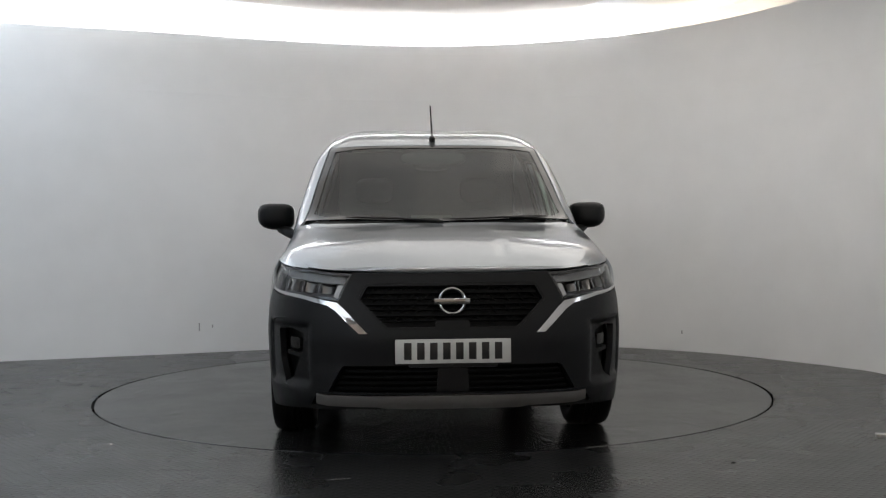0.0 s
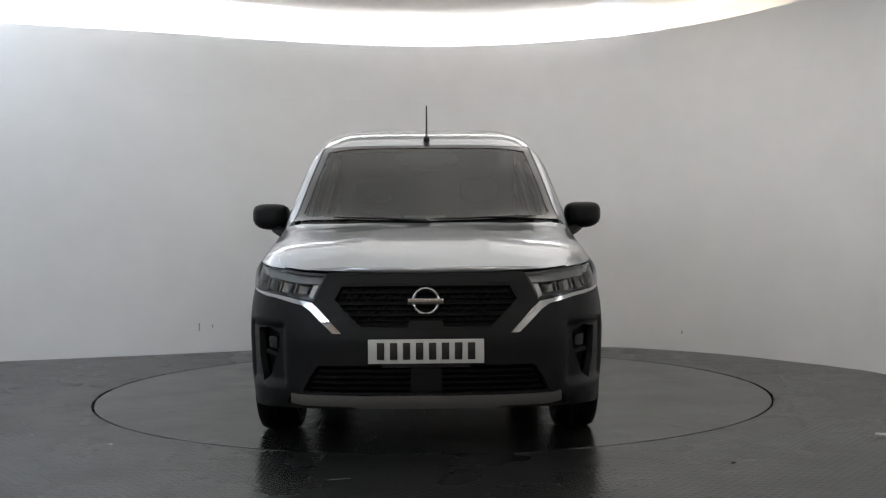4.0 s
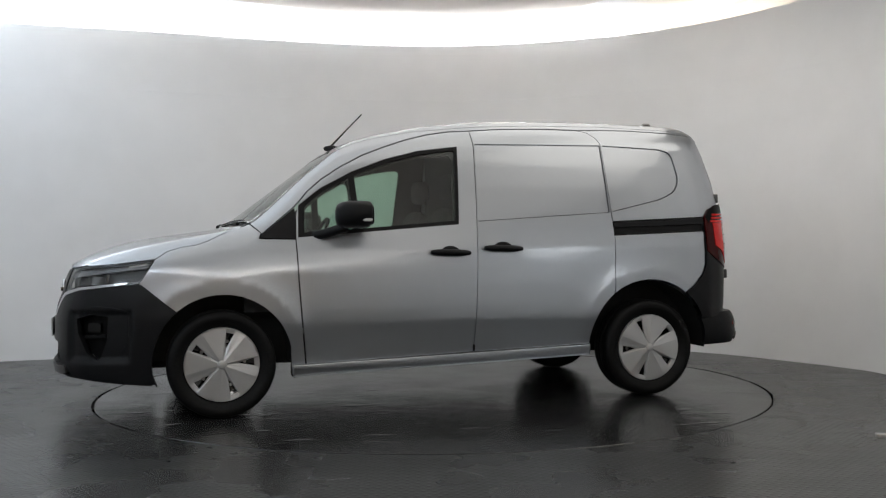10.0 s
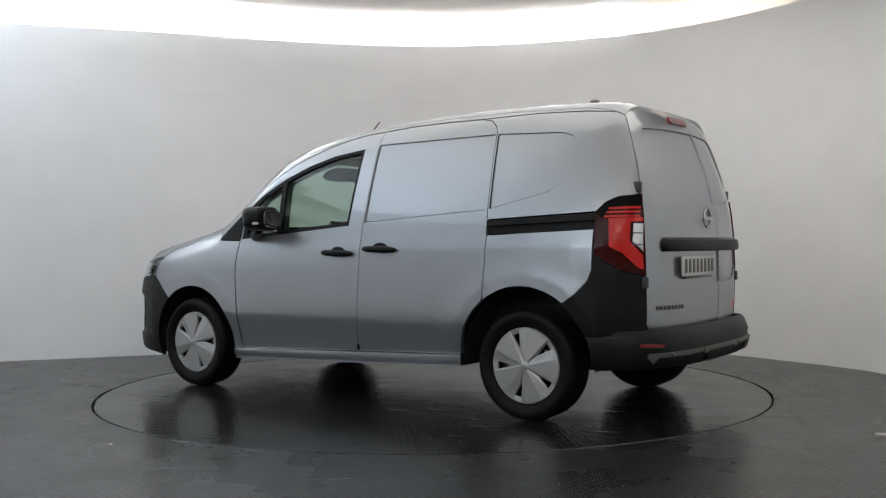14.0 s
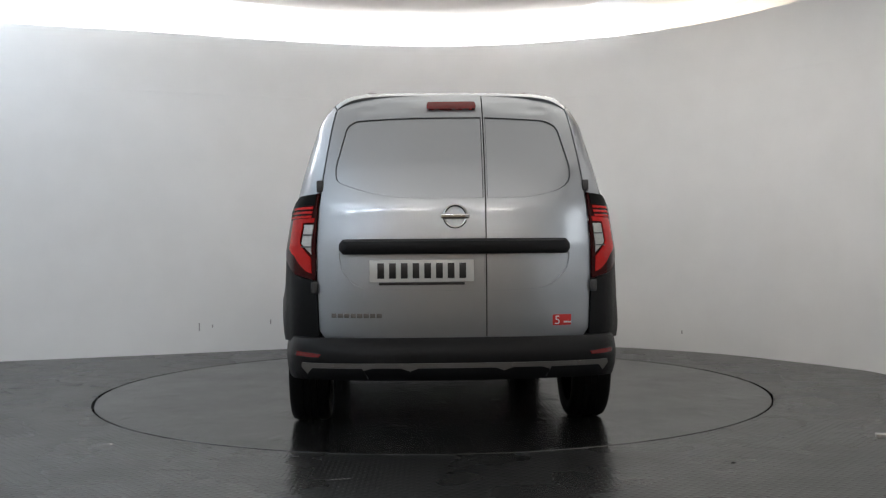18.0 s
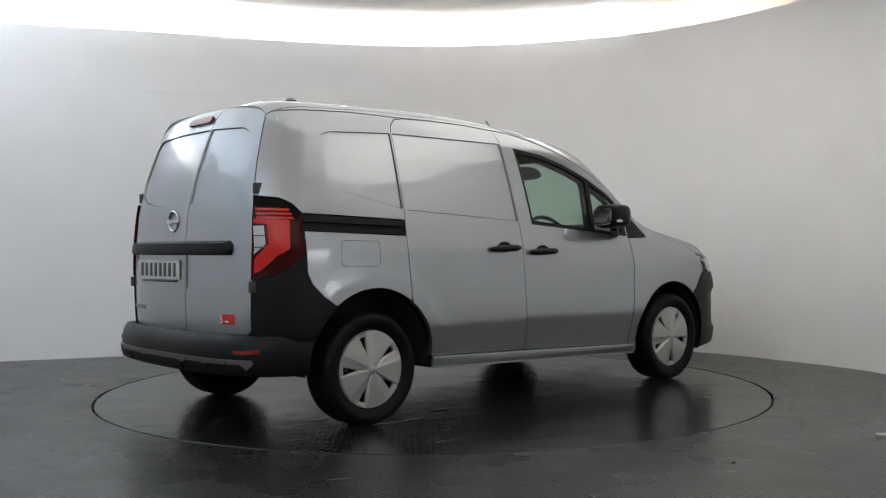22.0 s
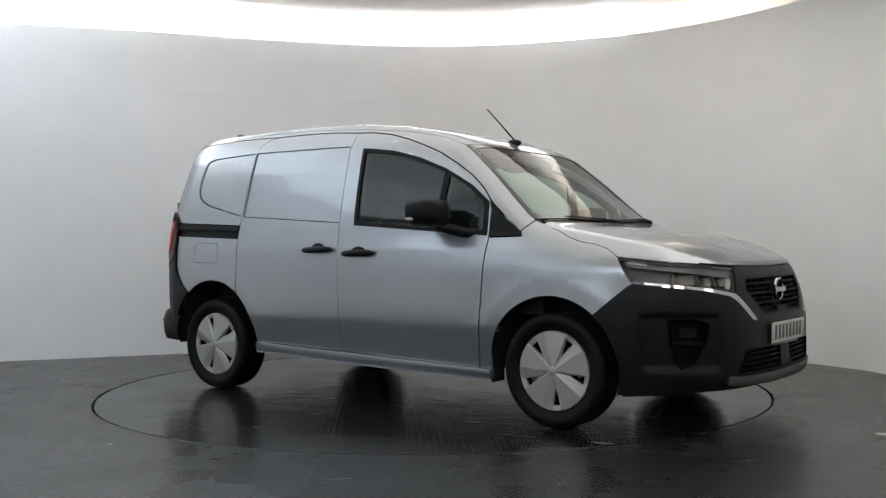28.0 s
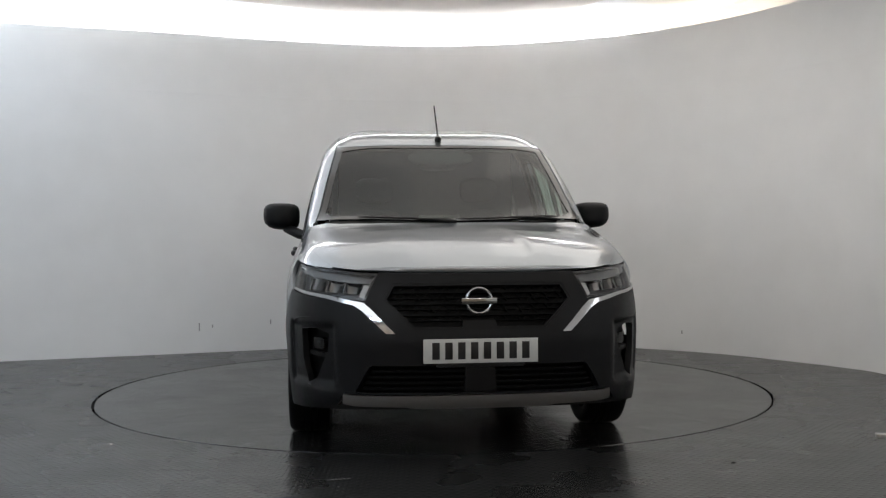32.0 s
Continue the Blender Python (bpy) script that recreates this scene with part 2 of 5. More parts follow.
def add_lathe(bm, profile, n=48, axis="y", centre=(0, 0, 0)):
    """Turns (radius, height) points round an axis."""
    rings = []
    for r, h in profile:
        ring = []
        for k in range(n):
            a = k * math.tau / n
            v = (r * math.cos(a), h, r * math.sin(a)) if axis == "y" else ((h, r * math.cos(a), r * math.sin(a)) if axis == "x" else (r * math.cos(a), r * math.sin(a), h))
            ring.append(bm.verts.new(Vector(v) + Vector(centre)))
        rings.append(ring)
    for q, w in zip(rings, rings[1:]):
        for k in range(n):
            bm.faces.new((q[k], q[(k + 1) % n], w[(k + 1) % n], w[k]))
    return bm


def lathe(profile, n=48, axis="y", centre=(0, 0, 0)):
    return add_lathe(bmesh.new(), profile, n, axis, centre)


def curve(points, blur=0.0):
    """A smooth function through (x, y) points."""
    xs, ys = np.array(points, float).T
    fine = np.linspace(xs[0] - 4 * blur, xs[-1] + 4 * blur, 1200)
    lo, hi = (ys[1] - ys[0]) / (xs[1] - xs[0]), (ys[-1] - ys[-2]) / (xs[-1] - xs[-2])
    v = np.interp(fine, xs, ys) + np.minimum(fine - xs[0], 0) * lo + np.maximum(fine - xs[-1], 0) * hi
    if blur:
        step = fine[1] - fine[0]
        k = np.arange(-int(3 * blur / step), int(3 * blur / step) + 1) * step
        g = np.exp(-0.5 * (k / blur) ** 2)
        n = len(k) // 2
        p = np.concatenate([v[0] + (np.arange(-n, 0)) * step * lo, v, v[-1] + (np.arange(1, n + 1)) * step * hi])
        v = np.convolve(p, g / g.sum(), "valid")
    return lambda q: np.interp(q, fine, v)


def ss(t):
    t = np.clip(t, 0, 1)
    return t * t * (3 - 2 * t)


def rounded(poly, r, n=4):
    """The polygon with its corners cut to short curves of reach r; r may be one number per corner."""
    out = []
    for i, p in enumerate(poly):
        p, a, b = np.array(p, float), np.array(poly[i - 1], float), np.array(poly[(i + 1) % len(poly)], float)
        q = r[i] if hasattr(r, "__len__") else r
        da, db = np.linalg.norm(a - p), np.linalg.norm(b - p)
        q = min(q, 0.45 * da, 0.45 * db)
        if q < 1e-5:
            out.append(tuple(p))
            continue
        s, e = p + (a - p) * q / da, p + (b - p) * q / db
        for t in np.linspace(0, 1, n + 1):
            out.append(tuple((1 - t) ** 2 * s + 2 * t * (1 - t) * p + t * t * e))
    return out


def arc(cx, cz, r, a0, a1, n=24):
    return [(cx + r * math.cos(radians(a)), cz + r * math.sin(radians(a))) for a in np.linspace(a0, a1, n)]


def densify(poly, step):
    out = []
    for i, p in enumerate(poly):
        p, q = np.array(p, float), np.array(poly[(i + 1) % len(poly)], float)
        k = max(1, int(math.ceil(np.linalg.norm(q - p) / step)))
        out += [tuple(p + (q - p) * j / k) for j in range(k)]
    return np.array(out)


def inset(poly, d):
    p = np.array(poly, float)
    if abs(d) < 1e-9:
        return p
    area = 0.5 * np.sum(p[:, 0] * np.roll(p[:, 1], -1) - np.roll(p[:, 0], -1) * p[:, 1])
    e = np.roll(p, -1, 0) - p
    n = np.stack([-e[:, 1], e[:, 0]], 1) / (np.linalg.norm(e, axis=1)[:, None] + 1e-12) * (1 if area > 0 else -1)
    m = n + np.roll(n, 1, 0)
    m /= np.maximum(np.linalg.norm(m, axis=1), 0.3)[:, None]
    return p + m * d


def inside(pts, poly):
    x, y = pts[:, 0], pts[:, 1]
    a, b = poly, np.roll(poly, -1, 0)
    hit = np.zeros(len(pts), bool)
    for (x0, y0), (x1, y1) in zip(a, b):
        if y0 == y1:
            continue
        c = ((y0 > y) != (y1 > y)) & (x < (x1 - x0) * (y - y0) / (y1 - y0) + x0)
        hit ^= c
    return hit


def panel(name, field, outer, holes=(), material=None, parent=None, label="", gap=0.0022, step=0.027, thick=0.014, lift=0.0, mirror=False, hole_gap=0.0):
    """A sheet cut to an outline in a surface's own coordinates, bent onto the surface, with returned edges."""
    from mathutils.geometry import delaunay_2d_cdt
    loops = [inset(densify(outer, step), gap)] + [inset(densify(h, step), -hole_gap) for h in holes]
    lo, hi = loops[0].min(0), loops[0].max(0)
    gx, gy = np.meshgrid(np.arange(lo[0] + step / 2, hi[0], step), np.arange(lo[1] + step / 2, hi[1], step))
    grid = np.stack([gx.ravel(), gy.ravel()], 1)
    grid[:, 0] += np.where((np.arange(len(grid)) // gx.shape[1]) % 2, step / 4, -step / 4)
    keep = inside(grid, loops[0])
    for h in loops[1:]:
        keep &= ~inside(grid, h)
    edge = np.concatenate(loops)
    grid = grid[keep]
    if len(grid):
        d = np.min(np.linalg.norm(grid[:, None, :] - edge[None], axis=2), axis=1)
        grid = grid[d > 0.55 * step]
    pts = [Vector((float(p[0]), float(p[1]))) for p in edge] + [Vector((float(p[0]), float(p[1]))) for p in grid]
    edges, k = [], 0
    for h in loops:
        edges += [(k + i, k + (i + 1) % len(h)) for i in range(len(h))]
        k += len(h)
    vs, _, fs, _, _, _ = delaunay_2d_cdt(pts, edges, [], 0, 1e-6)
    uv = np.array([(v.x, v.y) for v in vs])
    tri = np.array([list(f) for f in fs])
    cen = uv[tri].mean(1)
    ok = inside(cen, loops[0])
    for h in loops[1:]:
        ok &= ~inside(cen, h)
    tri = tri[ok]
    e = 0.004
    P = field(uv[:, 0], uv[:, 1])
    N = np.cross(field(uv[:, 0] + e, uv[:, 1]) - field(uv[:, 0] - e, uv[:, 1]), field(uv[:, 0], uv[:, 1] + e) - field(uv[:, 0], uv[:, 1] - e))
    N /= np.linalg.norm(N, axis=1)[:, None] + 1e-12
    if field.flip:
        N = -N
    if field.soften:
        N = field.soften(uv[:, 0], uv[:, 1], N)
    P = P + N * lift
    # wind the faces along the normals
    fn = np.cross(P[tri[:, 1]] - P[tri[:, 0]], P[tri[:, 2]] - P[tri[:, 0]])
    back = np.sum(fn * N[tri[:, 0]], 1) < 0
    tri[back] = tri[back][:, ::-1]
    faces = [tuple(int(i) for i in t) for t in tri]
    count = {}
    for a, b, c in faces:
        for q in ((a, b), (b, c), (c, a)):
            count[q] = 1
    rim = [q for q in count if (q[1], q[0]) not in count]
    verts, norms = [P], [N]
    if thick:
        ids = sorted({i for q in rim for i in q})
        at = {i: j for j, i in enumerate(ids)}
        n0 = len(P)
        top, low = P[ids], P[ids] - N[ids] * thick
        # outward direction along the sheet at the rim
        out = np.zeros((len(ids), 3))
        for a, b in rim:
            o = np.cross(P[b] - P[a], N[a])
            out[at[a]] += o
            out[at[b]] += o
        out /= np.linalg.norm(out, axis=1)[:, None] + 1e-12
        verts += [top, low]
        norms += [out, out]
        m = len(ids)
        faces += [(n0 + at[b], n0 + at[a], n0 + m + at[a], n0 + m + at[b]) for a, b in rim]
    V, NN = np.concatenate(verts), np.concatenate(norms)
    if mirror:
        V, NN = V * [1, -1, 1], NN * [1, -1, 1]
        faces = [f[::-1] for f in faces]
    return mesh_object(name, V, faces, material, parent, label, normals=NN)


class Field:
    """A surface: two coordinates to a place."""
    def __init__(self, fn, flip=False, soften=None):
        self.fn, self.flip, self.soften = fn, flip, soften

    def __call__(self, u, v):
        return np.stack(np.broadcast_arrays(*self.fn(np.asarray(u, float), np.asarray(v, float))), -1)


# ---- the studio ----
FLOOR_R = 2.26
WALL_TOP = 2.975
CEILING = 3.20


def smooth_path(points, step):
    """Catmull-Rom through plan points, resampled by length."""
    p = [np.array(q, float) for q in points]
    p = [2 * p[0] - p[1]] + p + [2 * p[-1] - p[-2]]
    fine = []
    for a, b, c, d in zip(p, p[1:], p[2:], p[3:]):
        for t in np.linspace(0, 1, 24, endpoint=False):
            fine.append(0.5 * (2 * b + (c - a) * t + (2 * a - 5 * b + 4 * c - d) * t * t + (3 * b - a - 3 * c + d) * t ** 3))
    fine = np.array(fine + [p[-2]])
    s = np.concatenate([[0], np.cumsum(np.linalg.norm(np.diff(fine, axis=0), axis=1))])
    at = np.arange(0, s[-1], step)
    return np.stack([np.interp(at, s, fine[:, 0]), np.interp(at, s, fine[:, 1])], 1)


WALL_PLAN = [(3.40, -10.0), (3.42, -6.0), (3.46, -3.0), (3.52, -0.9), (3.37, 0.42), (3.24, 0.81), (2.97, 1.28), (2.56, 1.88), (2.03, 2.36),
             (1.72, 2.55), (0.95, 2.85), (0.1, 2.96), (-0.8, 2.85), (-1.58, 2.60), (-2.1, 2.40), (-2.73, 2.17), (-3.36, 1.95),
             (-3.81, 1.79), (-4.45, 1.42), (-5.0, 0.7), (-5.25, -0.6), (-5.3, -3.0), (-5.3, -6.0), (-5.3, -10.0)]
WALL_LINE = smooth_path(WALL_PLAN, 0.061)


def line_normals(line):
    d = np.gradient(line, axis=0)
    d /= np.linalg.norm(d, axis=1)[:, None]
    return np.stack([-d[:, 1], d[:, 0]], 1)   # into the room


WALL_IN = line_normals(WALL_LINE)


def strip(i0, i1, z0, z1, off0, off1):
    """A curved slab along the wall line between two heights, from off0 to off1 inwards."""
    i1 = min(i1, len(WALL_LINE) - 1)
    verts, faces = [], []
    for i in range(i0, i1 + 1):
        for off, z in ((off1, z0), (off1, z1), (off0, z1), (off0, z0)):
            q = WALL_LINE[i] + WALL_IN[i] * off
            verts.append((q[0], q[1], z))
    n = i1 - i0
    for k in range(n):
        a, b = 4 * k, 4 * k + 4
        for j in range(4):
            faces.append((a + j, a + (j + 1) % 4, b + (j + 1) % 4, b + j))
    faces += [(3, 2, 1, 0), (4 * n, 4 * n + 1, 4 * n + 2, 4 * n + 3)]
    return verts, faces


def fixed_mesh(name, verts, faces, material, parent=None, label="", smooth=30):
    bm = bmesh.new()
    vs = [bm.verts.new(v) for v in verts]
    for f in faces:
        bm.faces.new([vs[i] for i in f])
    return part(name, bm, material, parent, label, smooth)


def build_studio():
    n = len(WALL_LINE)
    wall = tagged(fixed_mesh("wall_curved", *strip(0, n - 1, 0.0, WALL_TOP - 0.002, -0.10, -0.006), M["wall"]),
                  "white painted curved studio wall of board panels", "wall", kind="structure")
    # boards 2.44 m long and 1.22 m high, 4 mm joints; the joints fall where the photo wall shows them
    length = 45.5
    first = 17
    for row, (z0, z1) in enumerate(((0.0, 1.215), (1.2151, 2.425), (2.4251, WALL_TOP))):
        k = first - length
        shift = (0, 7, -5)[row]
        while k < n:
            a, b = max(int(k) + shift, 0), min(int(k + length) + shift, n - 1)
            if b - a > 1:
                fixed_mesh("panel", *strip(a, b, z0 + 0.0004, z1 - 0.0004, -0.005, 0.0 + 0.0006 * (int(k / length + 2 + row) % 2)), M["wall"], wall)
            k += length
    # grey rub marks low on the wall
    for i, z, h in ((283, 0.205, 0.075), (281, 0.232, 0.030), (272, 0.245, 0.045), (268, 0.21, 0.035), (205, 0.16, 0.03)):
        q, nn = WALL_LINE[i], WALL_IN[i]
        m = box((-0.006, -0.0004, 0), (0.006, 0.0004, h))
        bmesh.ops.transform(m, matrix=pose(q[0] + nn[0] * 0.0012, q[1] + nn[1] * 0.0012, z, 0, 0, math.degrees(math.atan2(nn[1], nn[0])) - 90), verts=m.verts)
        part("scuff", m, M["scuff"], wall)
    # light shelf: strip lamp behind the wall's top edge
    first_lamp = int(np.argmax((WALL_LINE[:, 1] > 1.5) & (WALL_LINE[:, 0] > 0)))
    last_lamp = int(np.argmax((WALL_LINE[:, 0] < -1) & (WALL_LINE[:, 1] < 1.3)))
    ledge = fixed_mesh("cove_ledge", *strip(0, n - 1, WALL_TOP - 0.11, WALL_TOP - 0.075, -0.40, -0.101), M["ceiling"])
    tagged(ledge, "white ledge behind the wall's top edge", "ledge", kind="structure")
    for i in range(first_lamp, last_lamp, 24):
        dim = i < first_lamp + 20
        tagged(fixed_mesh("cove_lamp", *strip(i, min(i + 23, n - 2), WALL_TOP - 0.072, WALL_TOP - 0.028, -0.30, -0.25), M["cove_dim" if dim else "cove"]),
               "dimmer warm strip lamp above the curved wall" if dim else "white strip lamp on the ledge above the curved wall", "strip lamp", "cove strip lamps")
    tagged(fixed_mesh("cove_back", *strip(0, n - 1, WALL_TOP - 0.11, CEILING + 0.05, -0.46, -0.401), M["ceiling"]),
           "white painted upstand behind the strip lamp", "wall", kind="structure")
    # floor with a round opening for the turntable
    ring = [(FLOOR_R * math.cos(a), FLOOR_R * math.sin(a)) for a in np.linspace(0, math.tau, 160, endpoint=False)]
    outer = []
    for x, y in ring:
        k = 14.0 / max(abs(x), abs(y)) * 1.0
        outer.append((x * k, y * k))
    verts = [(x, y, 0.0) for x, y in ring] + [(x, y, 0.0) for x, y in outer] + [(x, y, -0.05) for x, y in ring]
    m = len(ring)
    faces = [(i, m + i, m + (i + 1) % m, (i + 1) % m) for i in range(m)] + [(i, (i + 1) % m, 2 * m + (i + 1) % m, 2 * m + i) for i in range(m)]
    tagged(fixed_mesh("floor", verts, faces, M["floor"]), "dark grey painted chequer-plate studio floor", "floor", kind="structure")
    # sheet of chequer plate laid beside the turntable, its far edge follows the rim
    rim = [(2.275 * math.cos(a), 2.275 * math.sin(a)) for a in np.linspace(radians(-103), radians(-72), 14)]
    outline = rim + [(1.134, -2.114), (1.52, -2.0), (2.29, -1.76), (3.30, -1.45), (3.30, -5.4), (-0.1, -5.4), (-0.55, -2.90)]
    bm = bmesh.new()
    lo = [bm.verts.new((x, y, 0.0002)) for x, y in outline]
    hi = [bm.verts.new((x, y, 0.003)) for x, y in outline]
    bm.faces.new(hi)
    for i in range(len(outline)):
        j = (i + 1) % len(outline)
        bm.faces.new((lo[i], lo[j], hi[j], hi[i]))
    bmesh.ops.recalc_face_normals(bm, faces=bm.faces)
    tagged(part("floor_plate", bm, M["plate_floor"], None, smooth=0), "dark grey chequer-plate sheet beside the turntable", "floor", kind="structure")
    bm = bmesh.new()
    bmesh.ops.create_circle(bm, cap_ends=True, segments=96, radius=3.2, matrix=Matrix.Translation((0, 0, -0.06)))
    tagged(part("turntable_pit", bm, M["dark_gap"], None), "dark pit under the turntable", "floor", kind="structure")
    # ceiling: white border board and a warm inner board one centimetre lower
    bm = bmesh.new()
    add_box(bm, (-9, -11, CEILING), (9, 5, CEILING + 0.06))
    tagged(part("ceiling", bm, M["ceiling"], None), "white painted flat studio ceiling", "ceiling", kind="structure")
    seam = [(-5.6, -0.2), (-1.80, 1.93), (-1.06, 2.31), (0.04, 2.80), (0.49, 2.84), (1.3, 2.35), (2.2, 1.2), (2.6, -1.0), (2.5, -9.5), (-5.0, -9.5)]
    bm = bmesh.new()
    lo = [bm.verts.new((x, y, CEILING - 0.010)) for x, y in seam]
    hi = [bm.verts.new((x, y, CEILING + 0.002)) for x, y in seam]
    bm.faces.new(lo[::-1])
    for i in range(len(seam)):
        j = (i + 1) % len(seam)
        bm.faces.new((lo[i], lo[j], hi[j], hi[i]))
    tagged(part("ceiling_board", bm, M["beige"], None, smooth=0), "warm white board under the studio ceiling", "ceiling", kind="structure")
    # end wall behind the camera
    tagged(part("wall_back", box((-6.2, -10.3, 0), (4.2, -10.0, CEILING), 0.0), M["back"], None, smooth=0), "plain beige end wall of the studio", "wall", kind="structure")
    # added fill panels edge to edge for ceiling bounce: warm white, cooler towards one side
    tints = ((0.865, 0.975, 1.085), (0.925, 0.98, 1.035), (0.995, 0.965, 0.925), (1.0, 0.955, 0.895), (1.0, 0.95, 0.885))
    # row and column strengths are set for the reflections wanted on the van
    for y, glow in ((0.60, 1.0), (-1.30, 0.80), (-3.20, 0.45), (-5.10, 0.60), (-7.00, 1.65)):
        columns = (-3.74, -2.00, -0.26, 1.48) if y > 0 else (-4.43, -2.69, -0.95, 0.79, 2.53)
        for x in columns:
            tint = tuple(float(np.interp(x, (-4.4, -2.7, -0.9, 0.8, 2.5), c)) for c in zip(*tints))
            share = float(np.interp(x, (-4.4, -2.7, -0.9, 0.8, 2.5), (1.50, 1.15, 0.90, 1.15, 1.85) if y > -2 else (1.45, 1.12, 0.88, 0.75, 0.70)))
            light = new("ceiling_light_or_fill")
            bm = bmesh.new()
            for lo, hi in (((-0.868, -0.948, 0), (0.868, -0.940, 0.03)), ((-0.868, 0.940, 0), (0.868, 0.948, 0.03)), ((-0.868, -0.940, 0), (-0.860, 0.940, 0.03)), ((0.860, -0.940, 0), (0.868, 0.940, 0.03))):
                add_box(bm, lo, hi)
            part("frame", bm, M["white"], light)
            glowing = mat("ceiling_fill_glow", tint, 0.5, emit=FILL_GLOW * glow * share)
            part("fill_sheet", box((-0.869, -0.949, -0.004), (0.869, 0.949, 0.0)), glowing, light, "softly glowing sheet, added as fill")
            tagged(light, "broad glowing fill panel, added for light bounced off the ceiling", "ceiling light", "ceiling lights")
            light.matrix_basis = pose(x, y, CEILING - 0.045)
    # daylight window of two frosted panes in the side wall beside the camera
    win = tagged(new("window_1"), "two-pane frosted window with bright daylight behind", "window", kind="structure")
    wx = 3.395
    for y0, y1 in ((-4.42, -3.92), (-3.86, -3.36)):
        part("pane", box((wx - 0.022, y0, 1.32), (wx - 0.014, y1, 1.92), 0.0), M["daylight"], win, "frosted daylit pane")
    for lo, hi in (((wx - 0.035, -4.47, 1.27), (wx, -3.31, 1.32)), ((wx - 0.035, -4.47, 1.92), (wx, -3.31, 1.97)), ((wx - 0.035, -4.47, 1.32), (wx, -4.42, 1.92)),
                   ((wx - 0.035, -3.36, 1.32), (wx, -3.31, 1.92)), ((wx - 0.035, -3.92, 1.32), (wx, -3.86, 1.92))):
        part("window_frame", box(lo, hi, 0.004), M["white"], win)
    # twin-tube ceiling lights over the camera's half of the room, cooler towards one side
    for y in (-8.5,):
        for x in (-4.2, -2.2, -0.2, 1.8):
            light = new("ceiling_light_or_fill")
            bm = box((-0.62, -0.15, 0.0), (0.62, 0.15, 0.05), 0.006)
            part("tray", bm, M["white"], light, "white metal lamp tray")
            part("end_cap", box((-0.64, -0.15, -0.05), (-0.605, 0.15, 0.0), 0.004), M["white"], light)
            part("end_cap", box((0.605, -0.15, -0.05), (0.64, 0.15, 0.0), 0.004), M["white"], light)
            for k in (-1, 1):
                part("tube", tube([(-0.60, 0.07 * k, -0.03), (0.60, 0.07 * k, -0.03)], 0.019, 10), M["tube_cool" if x < -1 else "tube_warm"], light, "glowing fluorescent tube")
            tagged(light, "white twin-tube fluorescent ceiling light, lit", "ceiling light", "ceiling lights")
            light.matrix_basis = pose(x, y, CEILING - 0.062)


def build_turntable():
    t = new("turntable")
    bm = lathe([(0.0, -0.0005), (0.4, -0.0005), (1.2, -0.0005), (FLOOR_R - 0.0245, -0.0005)], 160, "z")
    bmesh.ops.remove_doubles(bm, verts=bm.verts, dist=1e-5)
    part("disc", bm, M["disc"], t)
    part("edge_ring", lathe([(FLOOR_R - 0.0245, -0.03), (FLOOR_R - 0.0245, -0.0005), (FLOOR_R - 0.020, -0.0005), (FLOOR_R - 0.016, -0.004), (FLOOR_R - 0.016, -0.05)], 160, "z"), M["disc"], t, "dark grey steel edge ring")
    tagged(t, "round dark grey chequer-plate vehicle turntable set in the floor", "turntable")
    return t


build_studio()
turntable = build_turntable()


# ---- the van: body surfaces (x forward, y to its left, z up; metres) ----
B0 = curve([(0.16, 0.820), (0.22, 0.842), (0.27, 0.862), (0.32, 0.866), (0.40, 0.878), (0.525, 0.9010), (0.56, 0.9025), (0.62, 0.9035), (0.75, 0.9005), (0.88, 0.8955),
            (0.965, 0.8905), (1.0, 0.8840), (1.05, 0.8750), (1.12, 0.8625), (1.2, 0.845), (1.35, 0.807), (1.5, 0.763), (1.6, 0.730), (1.7, 0.692), (1.85, 0.64)], 0.010)
ZTOP = curve([(-1.80, 1.66), (-1.66, 1.735), (-1.5, 1.760), (-1.0, 1.775), (-0.5, 1.770), (-0.1, 1.750), (0.3, 1.710), (0.6, 1.652), (0.78, 1.588), (1.0, 1.41),
              (1.2, 1.225), (1.30, 1.135), (1.42, 1.085), (1.6, 1.05), (1.8, 1.01), (1.95, 0.978), (2.08, 0.945), (2.2, 0.908), (2.3, 0.862), (2.4, 0.80)], 0.03)
ZMID = curve([(-1.80, 1.74), (-1.66, 1.800), (-1.5, 1.815), (-0.8, 1.825), (-0.2, 1.810), (0.2, 1.768), (0.55, 1.700), (0.70, 1.650), (0.78, 1.608), (1.0, 1.446),
              (1.2, 1.298), (1.36, 1.178), (1.44, 1.122), (1.50, 1.104), (1.63, 1.086), (1.81, 1.060), (2.0, 1.027), (2.15, 0.985), (2.25, 0.950), (2.33, 0.912), (2.38, 0.880), (2.43, 0.830)], 0.025)
XREAR = curve([(0.40, -1.955), (0.5, -1.965), (0.6, -1.975), (0.8, -1.980), (1.0, -1.975), (1.2, -1.955), (1.4, -1.905), (1.6, -1.832), (1.70, -1.785), (1.76, -1.745), (1.82, -1.66)], 0.03)
TREAR = curve([(-0.06, 0.205), (0.0, 0.120), (0.05, 0.072), (0.1, 0.046), (0.2, 0.020), (0.35, 0.007), (0.6, 0.0), (4.2, 0.0)], 0.015)
TFRONT = curve([(-3, 0), (1.5, 0.0), (1.75, 0.008), (1.9, 0.028), (2.02, 0.062), (2.12, 0.11), (2.22, 0.18)], 0.05)
PTOP = curve([(-1.9, 8.0), (0.0, 8.0), (0.45, 7.0), (0.68, 5.0), (0.82, 2.6), (1.35, 2.2), (1.6, 2.6), (2.3, 3.0)], 0.1)
